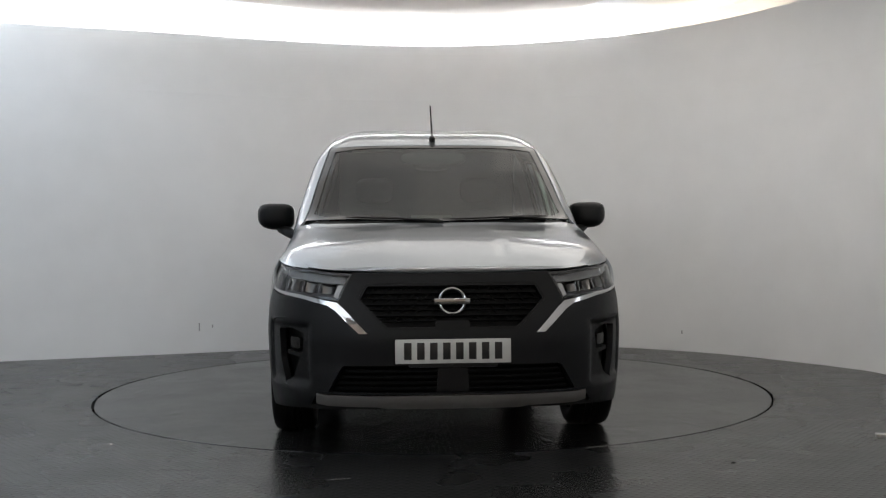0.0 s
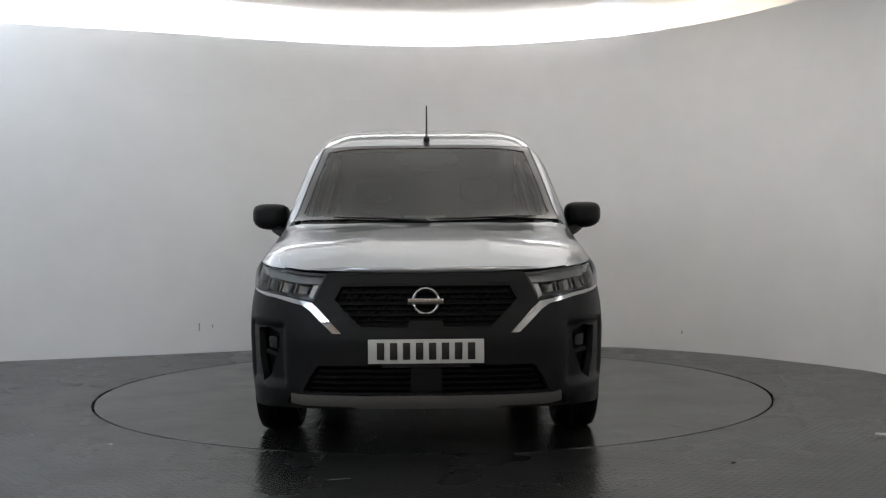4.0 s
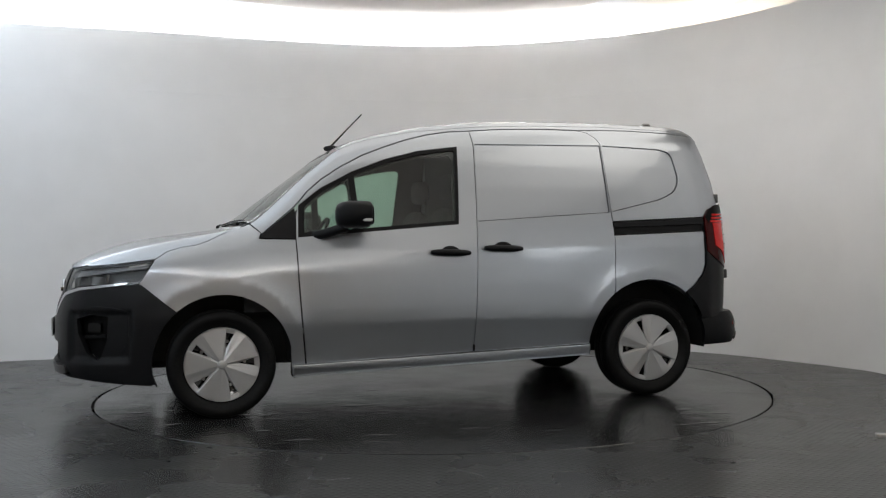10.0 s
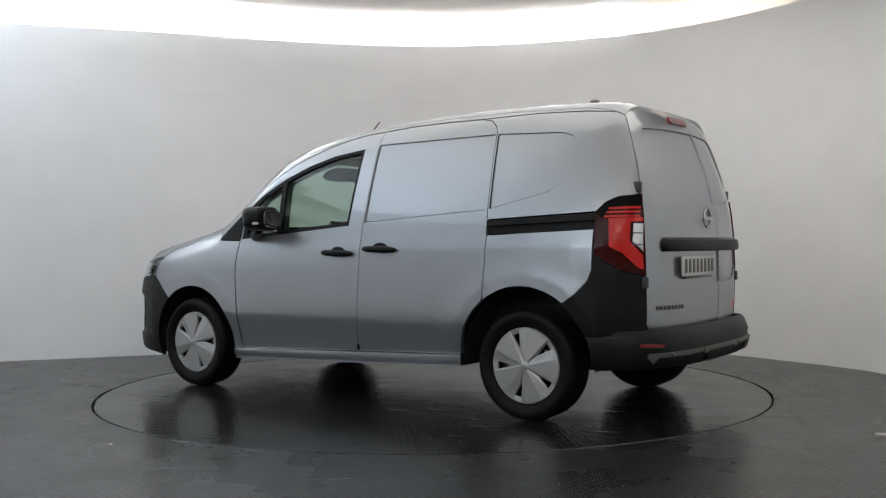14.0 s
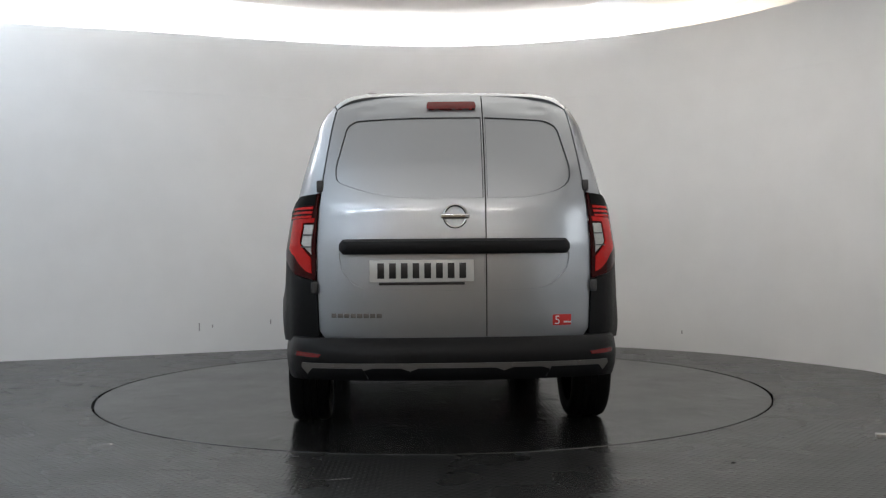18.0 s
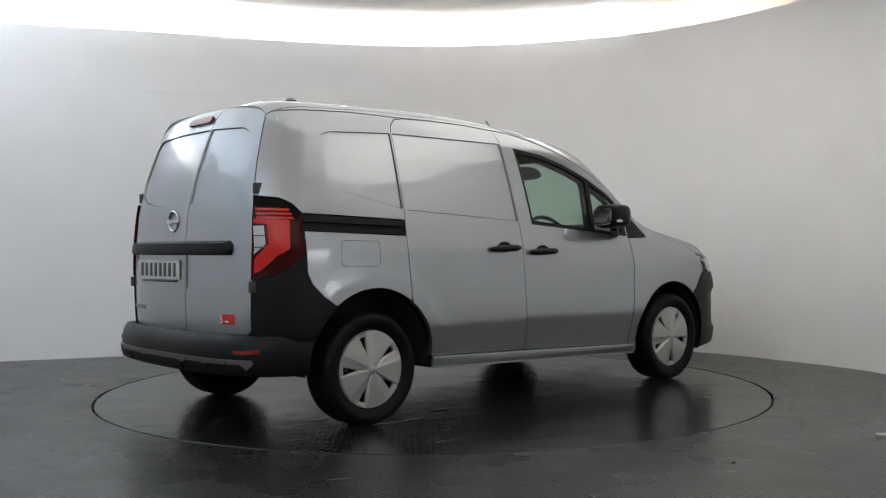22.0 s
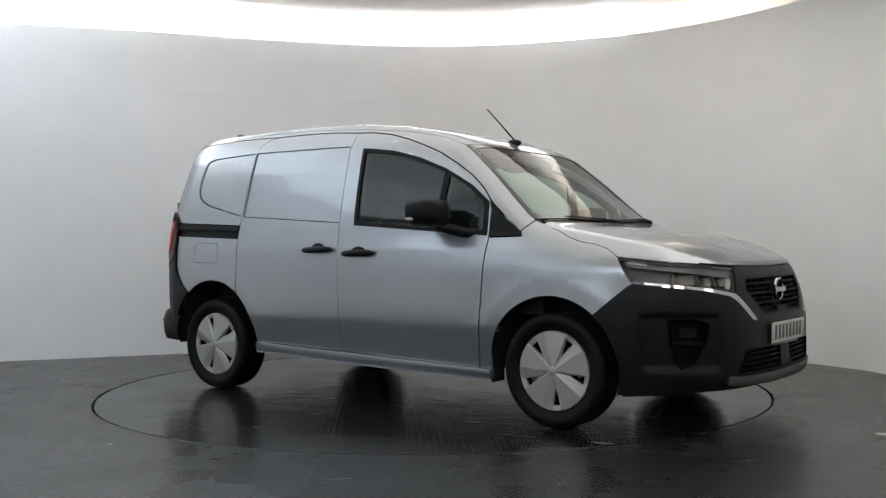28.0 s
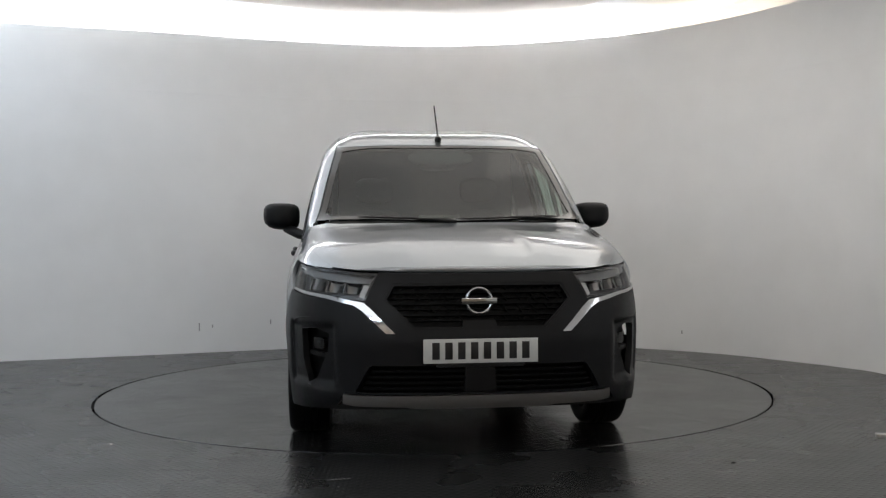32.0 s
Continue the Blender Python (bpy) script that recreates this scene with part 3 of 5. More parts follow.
AXLES = (1.495, -1.222)
HUB_Z = 0.312


HALF_DOOR = curve([(0.45, 0.680), (0.56, 0.690), (0.8, 0.700), (1.0, 0.700), (1.15, 0.690), (1.3, 0.672), (1.45, 0.648), (1.6, 0.622), (1.70, 0.598), (1.76, 0.570)], 0.01)


def rear_edge(z):
    """Where the side ends at the rear door's edge."""
    return XREAR(z) + 0.098 * (HALF_DOOR(z) / 0.69) ** 3.4


def roll_in(x, z):
    return 0.066 * np.clip(1 - (ZTOP(x) - z) / 0.15, 0, 1.3) ** 2 * (1 - 0.55 * ss((x - 1.2) / 0.3))


def side_y(x, z):
    e = rear_edge(z)
    reach = (B0(z) - HALF_DOOR(z) - 0.006 - roll_in(e, z)) / 0.12
    y = B0(z) - TREAR(x - e) * reach - TFRONT(x) - 0.05 * ss((x + 0.2) / 1.6) * ss((z - 0.82) / 0.28) - 0.022 * ss((x - 1.30) / 0.45) * ss((z - 0.86) / 0.14)
    # flared arch lips with a crisp outer edge
    for ax, r in ((AXLES[0], 0.40), (AXLES[1], 0.42)):
        d = np.hypot(x - ax, z - HUB_Z - 0.015)
        y = y + 0.0085 * (1 - np.clip((d - r - 0.075) / 0.13, 0, 1)) ** 2 * ss((z - 0.25) / 0.30)
    return y - roll_in(x, z)


SIDE = Field(lambda x, z: (x, side_y(x, z), z), flip=True)


def top_z(x, y):
    zt = ZTOP(x)
    yt = side_y(x, zt)
    q = np.abs(y) / np.maximum(yt, 0.05)
    z = zt + (ZMID(x) - zt) * (1 - q ** PTOP(x))
    # two raised creases along the bonnet
    hood = ss((x - 1.42) / 0.80)
    c = 0.24 + 0.10 * (x - 1.5)
    z = z + hood * 0.009 * (ss((np.abs(y) - c + 0.05) / 0.05) - ss((np.abs(y) - c - 0.06) / 0.24)) * ss((2.36 - x) / 0.25)
    # pressed ribs along the roof
    roof = ss((0.2 - x) / 0.3) * ss((x + 1.55) / 0.15)
    z = z + roof * 0.007 * np.exp(-((np.abs(y) - 0.40) / 0.03) ** 2)
    return z


def edge_normal(x):
    """The normal along the rounded edge where side and top meet, midway between the two."""
    e, zt = 0.004, ZTOP(x)
    yt = side_y(x, zt)
    side = np.cross(SIDE(x, zt) - SIDE(x, zt - 2 * e), SIDE(x + e, zt) - SIDE(x - e, zt))
    up = np.cross(TOP(x + e, yt) - TOP(x - e, yt), TOP(x, yt) - TOP(x, yt - 2 * e))
    n = side / np.linalg.norm(side, axis=-1, keepdims=True) + up / np.linalg.norm(up, axis=-1, keepdims=True)
    return n / np.linalg.norm(n, axis=-1, keepdims=True)


def blend(n, m, w):
    n = n * (1 - w)[:, None] + m * w[:, None]
    return n / np.linalg.norm(n, axis=1)[:, None]


def soften_side(x, z, n):
    return blend(n, edge_normal(x), ss(1 - (ZTOP(x) - z) / 0.075))


def soften_top(x, y, n):
    m = edge_normal(x) * np.stack([np.ones(len(x)), np.where(y < 0, -1.0, 1.0), np.ones(len(x))], 1)
    reach = 0.10 * np.ones(len(x))
    return blend(n, m, ss(1 - (side_y(x, ZTOP(x)) - np.abs(y)) / reach))


# blanked windows stand more upright than the panel round them, set in deeper at the bottom
BLANK = Field(lambda x, z: (x, side_y(x, z) - 0.009 - 0.003 * np.clip((1.64 - z) / 0.48, 0, 1.2), z), flip=True)

TOP = Field(lambda x, y: (x, y, top_z(x, y)))
SIDE.soften, TOP.soften = soften_side, soften_top


def hollow(y, z):
    """Shallow hollows in the top of the rear doors, either side of the brake lamp."""
    return 0.0045 * np.exp(-((z - 1.706 + 0.10 * np.maximum(np.abs(y) - 0.36, 0)) / 0.022) ** 2) * ss((np.abs(y) - 0.16) / 0.10) * ss((0.53 - np.abs(y)) / 0.10)


REAR = Field(lambda y, z: (XREAR(z) + 0.098 * (np.abs(y) / 0.69) ** 3.4 + hollow(y, z), y, z), flip=True)

# front plan curve, by length along it from the middle
_plan = smooth_path([(0.0, 2.457), (0.25, 2.450), (0.45, 2.425), (0.60, 2.375), (0.72, 2.285), (0.81, 2.155), (0.865, 2.00), (0.892, 1.85), (0.903, 1.70), (0.905, 1.55)], 0.01)
_len = np.arange(len(_plan)) * 0.01
XNOSE = curve([(0.15, 2.36), (0.22, 2.42), (0.28, 2.462), (0.34, 2.460), (0.45, 2.455), (0.56, 2.455), (0.65, 2.440), (0.75, 2.412), (0.82, 2.388), (0.88, 2.355), (0.95, 2.31)], 0.02)
KNOSE = curve([(0.15, 0.955), (0.25, 0.975), (0.40, 0.993), (0.58, 1.0), (0.70, 0.992), (0.80, 0.972), (0.88, 0.945), (0.95, 0.915)], 0.02)


def nose(s, z):
    a = np.abs(s)
    x = np.interp(a, _len, _plan[:, 1]) - (2.457 - XNOSE(z)) * (1 - 0.85 * ss((a - 0.4) / 0.7))
    # scooped bumper corner round the fog lamp
    dent = 0.020 * ss((a - 0.655) / 0.05) * ss((1.10 - a) / 0.05) * ss((z - 0.335) / 0.03) * ss((0.645 - z) / 0.025)
    return x - 0.8 * dent, np.sign(s) * (np.interp(a, _len, _plan[:, 0]) * KNOSE(z) - 0.6 * dent), z


NOSE = Field(nose)


def sy(y):
    return float(np.interp(y, _plan[:, 0], _len))


def sx(x):
    return float(np.interp(-x, -_plan[:, 1], _len))


# rear bumper plan curve
_rplan = smooth_path([(0.0, -2.050), (0.3, -2.044), (0.5, -2.022), (0.65, -1.988), (0.755, -1.938), (0.828, -1.850), (0.868, -1.70), (0.884, -1.58), (0.89, -1.45)], 0.01)
_rlen = np.arange(len(_rplan)) * 0.01
XTAIL = curve([(0.25, 0.09), (0.31, 0.035), (0.36, 0.008), (0.42, 0.0), (0.47, 0.004), (0.51, 0.022), (0.535, 0.05)], 0.012)


def tail(s, z):
    a = np.abs(s)
    return np.interp(a, _rlen, _rplan[:, 1]) + XTAIL(z) * (1 - 0.7 * ss((a - 0.5) / 0.5)), np.sign(s) * (np.interp(a, _rlen, _rplan[:, 0]) - 0.5 * XTAIL(z) * ss((a - 0.5) / 0.4)), z


TAIL = Field(tail, flip=True)


def rx(x):
    return float(np.interp(x, _rplan[:, 1], _rlen))


def ry(y):
    return float(np.interp(y, _rplan[:, 0], _rlen))


ARCH_F = arc(AXLES[0], HUB_Z + 0.005, 0.398, 168, 5, 30)          # from behind the wheel over to the front


def both(poly):
    """A half outline from the middle, closed by its mirror image."""
    return list(poly) + [(-u, v) for u, v in reversed(poly) if abs(u) > 1e-6]


def build_van():
    van = new("van")
    paint, plastic, black = M["paint"], M["plastic"], M["black"]
    WINDOW = [(1.045, 1.235), (0.91, 1.34), (0.71, 1.445), (0.50, 1.525), (0.29, 1.580), (0.03, 1.612), (0.062, 1.118), (1.052, 1.042)]
    DOOR = [(-0.075, 1.720), (0.06, 1.712), (0.21, 1.688), (0.36, 1.648), (0.5, 1.600), (0.64, 1.545), (0.78, 1.470), (0.90, 1.392), (0.99, 1.315), (1.045, 1.245), (1.06, 1.18), (1.064, 1.03), (1.056, 0.80), (1.04, 0.57), (1.012, 0.292),
            (-0.022, 0.330), (-0.036, 0.60), (-0.045, 0.80), (-0.055, 1.13), (-0.078, 1.62)]
    SLIDE = [(-0.075, 1.720), (-0.078, 1.62), (-0.055, 1.13), (-0.045, 0.80), (-0.036, 0.60), (-0.022, 0.330), (-0.802, 0.352)] + \
        [p for p in arc(AXLES[1], HUB_Z + 0.025, 0.420, 3, 52, 9)] + [(-0.972, 0.70), (-0.985, 1.03), (-0.975, 1.19), (-0.968, 1.45), (-0.962, 1.645), (-0.94, 1.69), (-0.89, 1.728), (-0.82, 1.742), (-0.6, 1.745), (-0.3, 1.738)]
    BLANK_S = rounded([(-0.085, 1.632), (-0.062, 1.135), (-0.965, 1.192), (-0.957, 1.640)], 0.012)
    BLANK_Q = rounded([(-0.972, 1.640), (-0.984, 1.196), (-1.36, 1.282), (-1.465, 1.335), (-1.505, 1.42), (-1.475, 1.595), (-1.40, 1.622)], [0.01, 0.01, 0.1, 0.06, 0.08, 0.06, 0.06])
    for mirror in (False, True):
        # front door with its window opening
        door = panel("front_door", SIDE, DOOR, [WINDOW], paint, van, mirror=mirror, label="silver metallic front door")
        trim_in = [(1.010, 1.225), (0.90, 1.320), (0.70, 1.425), (0.49, 1.505), (0.28, 1.560), (0.052, 1.590), (0.082, 1.142), (1.012, 1.068)]
        panel("window_surround", SIDE, WINDOW, [rounded(trim_in, [0.02, 0.1, 0.1, 0.1, 0.1, 0.02, 0.02, 0.02])], black, door, "black window surround", mirror=mirror, gap=0.001, lift=-0.003, step=0.04)
        panel("window_pane", SIDE, trim_in, (), M["glass"], door, "green-tinted window glass", mirror=mirror, gap=-0.006, lift=-0.014, thick=0.0, step=0.06)
        panel("window_divider", SIDE, [(0.735, 1.415), (0.700, 1.432), (0.672, 1.09), (0.712, 1.086)], (), black, door, "black upright window divider", mirror=mirror, gap=0, lift=-0.004, step=0.05)
        panel("corner_trim", SIDE, rounded([(1.066, 1.222), (1.066, 1.036), (1.275, 1.040), (1.262, 1.062)], [0.004, 0.004, 0.02, 0.02]), (), plastic, van, "charcoal triangular corner trim", mirror=mirror, gap=0.001, lift=0.0015)
        # sliding door, quarter panel and the blanked window panels
        sl = panel("sliding_door", SIDE, SLIDE, [BLANK_S], paint, van, mirror=mirror, label="silver metallic sliding side door", thick=0.032)
        panel("blank_window", BLANK, BLANK_S, (), paint, sl, "silver blanked window panel", mirror=mirror, gap=0.0042)
        back_edge = [(float(rear_edge(z)) - 0.002, z) for z in np.linspace(1.700, 1.262, 16)]
        quarter = [(-0.962, 1.645), (-0.968, 1.45), (-0.975, 1.19), (-0.980, 1.135)] + [(-1.655, 1.165), (-1.70, 1.215)] + back_edge[::-1] + [(-1.66, 1.724), (-1.5, 1.738), (-1.2, 1.75), (-0.82, 1.7445), (-0.89, 1.7285), (-0.94, 1.690)]
        q = panel("quarter_panel", SIDE, quarter, [BLANK_Q], paint, van, mirror=mirror, label="silver metallic rear quarter panel", thick=0.032)
        panel("blank_window", BLANK, BLANK_Q, (), paint, q, "silver blanked quarter window panel", mirror=mirror, gap=0.0042)
        low = [(-0.985, 1.045), (-0.973, 0.70)] + arc(AXLES[1], HUB_Z + 0.025, 0.420, 54, 128, 14) + [(-1.56, 0.725), (-1.62, 0.79), (-1.645, 0.85), (-1.648, 1.07)]
        flap = rounded([(-1.435, 1.022), (-1.18, 1.016), (-1.183, 0.876), (-1.441, 0.880)], 0.028)
        lower = panel("rear_side_panel", SIDE, low, [flap] if mirror else (), paint, van, mirror=mirror, label="silver metallic rear side panel")
        if mirror:
            panel("fuel_flap", SIDE, flap, (), paint, lower, "silver flush fuel flap", mirror=True, gap=0.0025)
        # sliding door rail
        rail = panel("door_rail", SIDE, [(-0.985, 1.128), (-0.985, 1.050), (-1.655, 1.074), (-1.655, 1.150)], (), black, van, "black sliding door rail", mirror=mirror, gap=0.002, lift=-0.016)
        panel("rail_cover", SIDE, [(-0.985, 1.129), (-0.985, 1.096), (-1.655, 1.118), (-1.655, 1.158)], (), plastic, rail, "charcoal rail cover", mirror=mirror, gap=0.001, lift=0.004)
        # front wing
        wing = [(1.068, 1.030), (1.060, 0.80), (1.045, 0.57), (1.018, 0.292), (1.022, 0.235), (1.098, 0.235)] + ARCH_F[:-5] + [(1.775, 0.628), (1.955, 0.780), (1.865, 0.922), (1.80, 0.965), (1.72, 0.990), (1.63, 1.003), (1.57, 1.025), (1.50, 1.060), (1.44, float(ZTOP(1.44))), (1.33, float(ZTOP(1.33))), (1.268, 1.068), (1.282, 1.035)]
        panel("front_wing", SIDE, wing, (), paint, van, mirror=mirror, label="silver metallic front wing", gap=0.0015)
        # roof side: windscreen pillar and gutter rail above the doors
        xs = list(np.linspace(1.325, -1.735, 62))
        up = [(x, float(ZTOP(x))) for x in xs]
        dn = [(-1.725, 1.6855), (-1.66, 1.726), (-1.5, 1.741), (-1.2, 1.753), (-0.82, 1.747), (-0.6, 1.749), (-0.3, 1.742), (-0.075, 1.724), (0.06, 1.716), (0.21, 1.692), (0.36, 1.652), (0.5, 1.604), (0.64, 1.549), (0.78, 1.474), (0.90, 1.396), (0.99, 1.319), (1.048, 1.249), (1.07, 1.226), (1.262, 1.066)]
        panel("pillar", SIDE, up + dn, (), paint, van, mirror=mirror, label="silver windscreen pillar and roof edge", gap=0.0015, step=0.03)
        # sill
        top = lambda x: 0.290 + 0.0306 * (1.09 - x)
        roll = Field(lambda x, t: (x, side_y(x, top(x) - 0.062 * t) + 0.006 * np.sqrt(np.clip(1 - (1 - 1.9 * np.clip(t, 0, 1)) ** 2, 0, 1)), top(x) - 0.062 * t), flip=True)
        panel("sill", roll, [(1.09, 0.02), (-0.802, 0.02), (-0.802, 1.0), (1.09, 1.0)], (), paint, van, mirror=mirror, label="silver rounded sill below the doors", gap=0.0, step=0.06)
        # door handles
        for nm, hx, hz in (("door_handle", 0.128, 0.945), ("door_handle", -0.214, 0.968)):
            y = float(side_y(hx, hz))
            bm = bmesh.new()
            pts = [(hx + d * 0.125, y + 0.012 + 0.022 * (1 - abs(d) ** 3), hz + 0.003 * d) for d in np.linspace(-1, 1, 11)]
            add_tube(bm, pts, [0.010 + 0.008 * (1 - abs(d) ** 4) for d in np.linspace(-1, 1, 11)], 10)
            for g in bm.verts:
                g.co.z = hz + (g.co.z - hz) * 1.15
            if mirror:
                bmesh.ops.scale(bm, vec=(1, -1, 1), verts=bm.verts)
            part(nm, bm, plastic, door if hx > 0 else sl, "charcoal pull handle", 50)
            bm = bmesh.new()
            cup = [(hx + 0.062 * math.cos(a), hz + 0.040 * math.sin(a)) for a in np.linspace(0, math.tau, 28, endpoint=False)]
            bm.free()
            panel("handle_cap", SIDE, [c for c in cup if c[1] >= hz - 0.001], (), plastic, door if hx > 0 else sl, "charcoal handle cap", mirror=mirror, gap=0, lift=0.006, thick=0.012, step=0.02)
            panel("handle_cup", SIDE, [c for c in cup if c[1] <= hz + 0.001], (), paint, door if hx > 0 else sl, "silver finger recess", mirror=mirror, gap=0, lift=-0.0, thick=0.0, step=0.02).location = (0, (-0.0012 if mirror else 0.0012), 0)
    return van


van = build_van()


def build_top_and_ends(van):
    paint, plastic, black = M["paint"], M["plastic"], M["black"]
    edge = lambda x: float(side_y(x, ZTOP(x)))
    # roof
    roof = [(0.773, 0.0), (0.773, 0.25), (0.770, 0.45)] + [(x, edge(x) - 0.0015) for x in np.linspace(0.760, -1.725, 40)] + [(-1.728, 0.45), (-1.722, 0.3), (-1.718, 0.0)]
    full = roof + [(x, -y) for x, y in reversed(roof) if abs(y) > 1e-6]
    panel("roof", TOP, full, (), paint, van, "silver metallic roof with pressed ribs", gap=0.0, step=0.045)
    # windscreen: black border and glass
    low = lambda y: 1.447 - 0.115 * (abs(y) / 0.70) ** 2
    side_e = [(x, edge(x) - 0.004) for x in np.linspace(0.764, 1.315, 24)]
    ws = [(0.777, 0.0), (0.777, 0.25), (0.774, 0.45)] + [(x, y) for x, y in side_e] + [(low(y), y) for y in (0.70, 0.6, 0.45, 0.3, 0.15, 0.0)]
    full = ws + [(x, -y) for x, y in reversed(ws[:-1]) if abs(y) > 1e-6]
    inn = [(0.800, 0.0), (0.799, 0.25), (0.796, 0.45)] + [(x, y - 0.038) for x, y in side_e if 0.81 < x < 1.29] + [(low(y) - 0.035, y) for y in (0.665, 0.6, 0.45, 0.3, 0.15, 0.0)]
    finn = inn + [(x, -y) for x, y in reversed(inn[:-1]) if abs(y) > 1e-6]
    w = panel("windscreen", TOP, finn, (), M["screen"], van, "curved green-tinted windscreen", gap=-0.006, lift=-0.004, thick=0.0, step=0.06)
    panel("windscreen_border", TOP, full, [finn], M["gloss_black"], w, "black windscreen border", gap=0.001, lift=-0.001, thick=0.006, step=0.04)
    # scuttle between glass and bonnet
    cow = [(low(y) + 0.004, y) for y in (0.0, 0.2, 0.4, 0.6, 0.70)] + [(1.375, 0.715), (1.44, 0.66), (1.49, 0.45), (1.51, 0.2), (1.515, 0.0)]
    full = cow + [(x, -y) for x, y in reversed(cow[1:-1])]
    panel("scuttle", TOP, full, (), black, van, "black scuttle panel below the windscreen", gap=0.0, lift=-0.008, step=0.04)
    # bonnet
    hood = [(1.470, 0.0), (1.465, 0.2), (1.446, 0.45), (1.412, 0.62), (1.378, 0.70)]
    hood += [(x, edge(x) - 0.0002) for x in np.linspace(1.382, 2.235, 24)]
    front = []
    for s, z in ((sy(0.66), 0.882), (sy(0.58), 0.873), (sy(0.47), 0.866), (sy(0.36), 0.863), (sy(0.25), 0.861), (sy(0.12), 0.860), (0.0, 0.860)):
        front.append([float(q) for q in nose(np.array(s), np.array(z))])
    hood += [(x - 0.004, y) for x, y, z in front]
    full = hood + [(x, -y) for x, y in reversed(hood[1:-1])]
    b = panel("bonnet", TOP, full, (), paint, van, "silver metallic bonnet with raised creases", gap=0.0, step=0.03)
    # turned-down front lip of the bonnet
    line = front + [[x, -y, z] for x, y, z in reversed(front[:-1])]
    bm = bmesh.new()
    hi = [bm.verts.new((x - 0.005, y, float(top_z(np.array(x - 0.005), np.array(y))))) for x, y, z in line]
    md = [bm.verts.new((x + 0.002, y, 0.35 * float(top_z(np.array(x - 0.005), np.array(y))) + 0.65 * (z + 0.003))) for x, y, z in line]
    lo = [bm.verts.new((x - 0.006, y, z + 0.001)) for x, y, z in line]
    for p, q in ((hi, md), (md, lo)):
        for i in range(len(line) - 1):
            bm.faces.new((p[i], p[i + 1], q[i + 1], q[i]))
    part("bonnet_lip", bm, paint, b, "silver turned bonnet lip", 60)
    for mirror in (False, True):
        # side roll of the bonnet down to the wing
        rim = [(x, float(ZTOP(x))) for x in np.linspace(1.44, 2.235, 18)]
        cutline = [(2.235, 0.886), (2.15, 0.893), (2.058, 0.901), (1.952, 0.914), (1.865, 0.924), (1.80, 0.967), (1.72, 0.992), (1.63, 1.005), (1.57, 1.027), (1.502, 1.061)]
        panel("bonnet_side", SIDE, rim + cutline, (), paint, b, "silver bonnet edge", mirror=mirror, gap=0.0, step=0.03)
    # headlamps
    LAMP = [(sy(0.478), 0.862), (sy(0.58), 0.868), (sy(0.68), 0.880), (sx(2.08), 0.895), (sx(1.97), 0.908), (sx(1.862), 0.922), (sx(1.955), 0.785), (sx(2.10), 0.768), (sx(2.22), 0.757), (sy(0.66), 0.752), (sy(0.525), 0.737)]
    for mirror in (False, True):
        h = panel("headlamp", NOSE, LAMP, (), M["lamp_inner"], van, "clear headlamp with black inner housing", mirror=mirror, gap=0.003, lift=-0.055, thick=0.0, step=0.03)
        panel("lens_cover", NOSE, LAMP, (), M["clear"], h, "clear lamp cover", mirror=mirror, gap=0.002, lift=0.002, thick=0.0, step=0.03)
        panel("lamp_rim", NOSE, LAMP, [inset(densify(LAMP, 0.03), 0.012)], M["gloss_black"], h, "black lamp rim", mirror=mirror, gap=0.001, lift=-0.001, thick=0.05, step=0.03)
        # pale light guide along the top, black surround and three reflector cells with bright dividers
        guide = [(sy(0.492), 0.852), (sy(0.58), 0.858), (sy(0.70), 0.872), (sx(2.0), 0.896), (sx(1.905), 0.908), (sx(1.93), 0.876), (sx(2.05), 0.862), (sy(0.72), 0.838), (sy(0.60), 0.824), (sy(0.512), 0.820)]
        panel("light_guide", NOSE, guide, (), M["guide"], h, "pale grey running light guide", mirror=mirror, gap=0, lift=-0.018, thick=0.012, step=0.02)
        panel("light_bar", NOSE, [(sx(2.03), 0.888), (sx(1.925), 0.902), (sx(1.935), 0.892), (sx(2.03), 0.879)], (), M["white"], h, "white end of the light guide", mirror=mirror, gap=0, lift=-0.015, thick=0.01, step=0.02)
        panel("inner_wedge", NOSE, [(sy(0.500), 0.812), (sy(0.545), 0.815), (sy(0.560), 0.762), (sy(0.540), 0.752)], (), M["white_lens"], h, "clear inner wedge of the lamp", mirror=mirror, gap=0, lift=-0.020, thick=0.012, step=0.02)
        cells = ((sy(0.560), sy(0.628)), (sy(0.640), sy(0.715)), (sy(0.728), sy(0.800)))
        for u0, u1 in cells:
            um, v0, v1 = (u0 + u1) / 2, 0.770 + 0.05 * (u0 - 0.56), 0.816 + 0.10 * (u0 - 0.56)
            bowl = Field(lambda u, v, um=um, w=u1 - u0: tuple(np.asarray(c) - k * 0.030 * np.cos(np.clip((u - um) / w, -0.5, 0.5) * math.pi) for c, k in zip(nose(u, v), (1.0, 0.3, 0.0))))
            panel("reflector", bowl, rounded([(u0, v1), (u1, v1 + 0.006), (u1 + 0.010, v0 + 0.006), (u0 + 0.010, v0)], 0.006), (), M["reflector"], h, "lamp reflector bowl", mirror=mirror, gap=0, lift=-0.024, thick=0.010, step=0.012)
            panel("lamp_divider", NOSE, [(u1 + 0.003, v1 + 0.006), (u1 + 0.007, v1 + 0.006), (u1 + 0.015, v0 + 0.006), (u1 + 0.011, v0 + 0.006)], (), M["guide"], h, mirror=mirror, gap=0, lift=-0.018, thick=0.008, step=0.02)
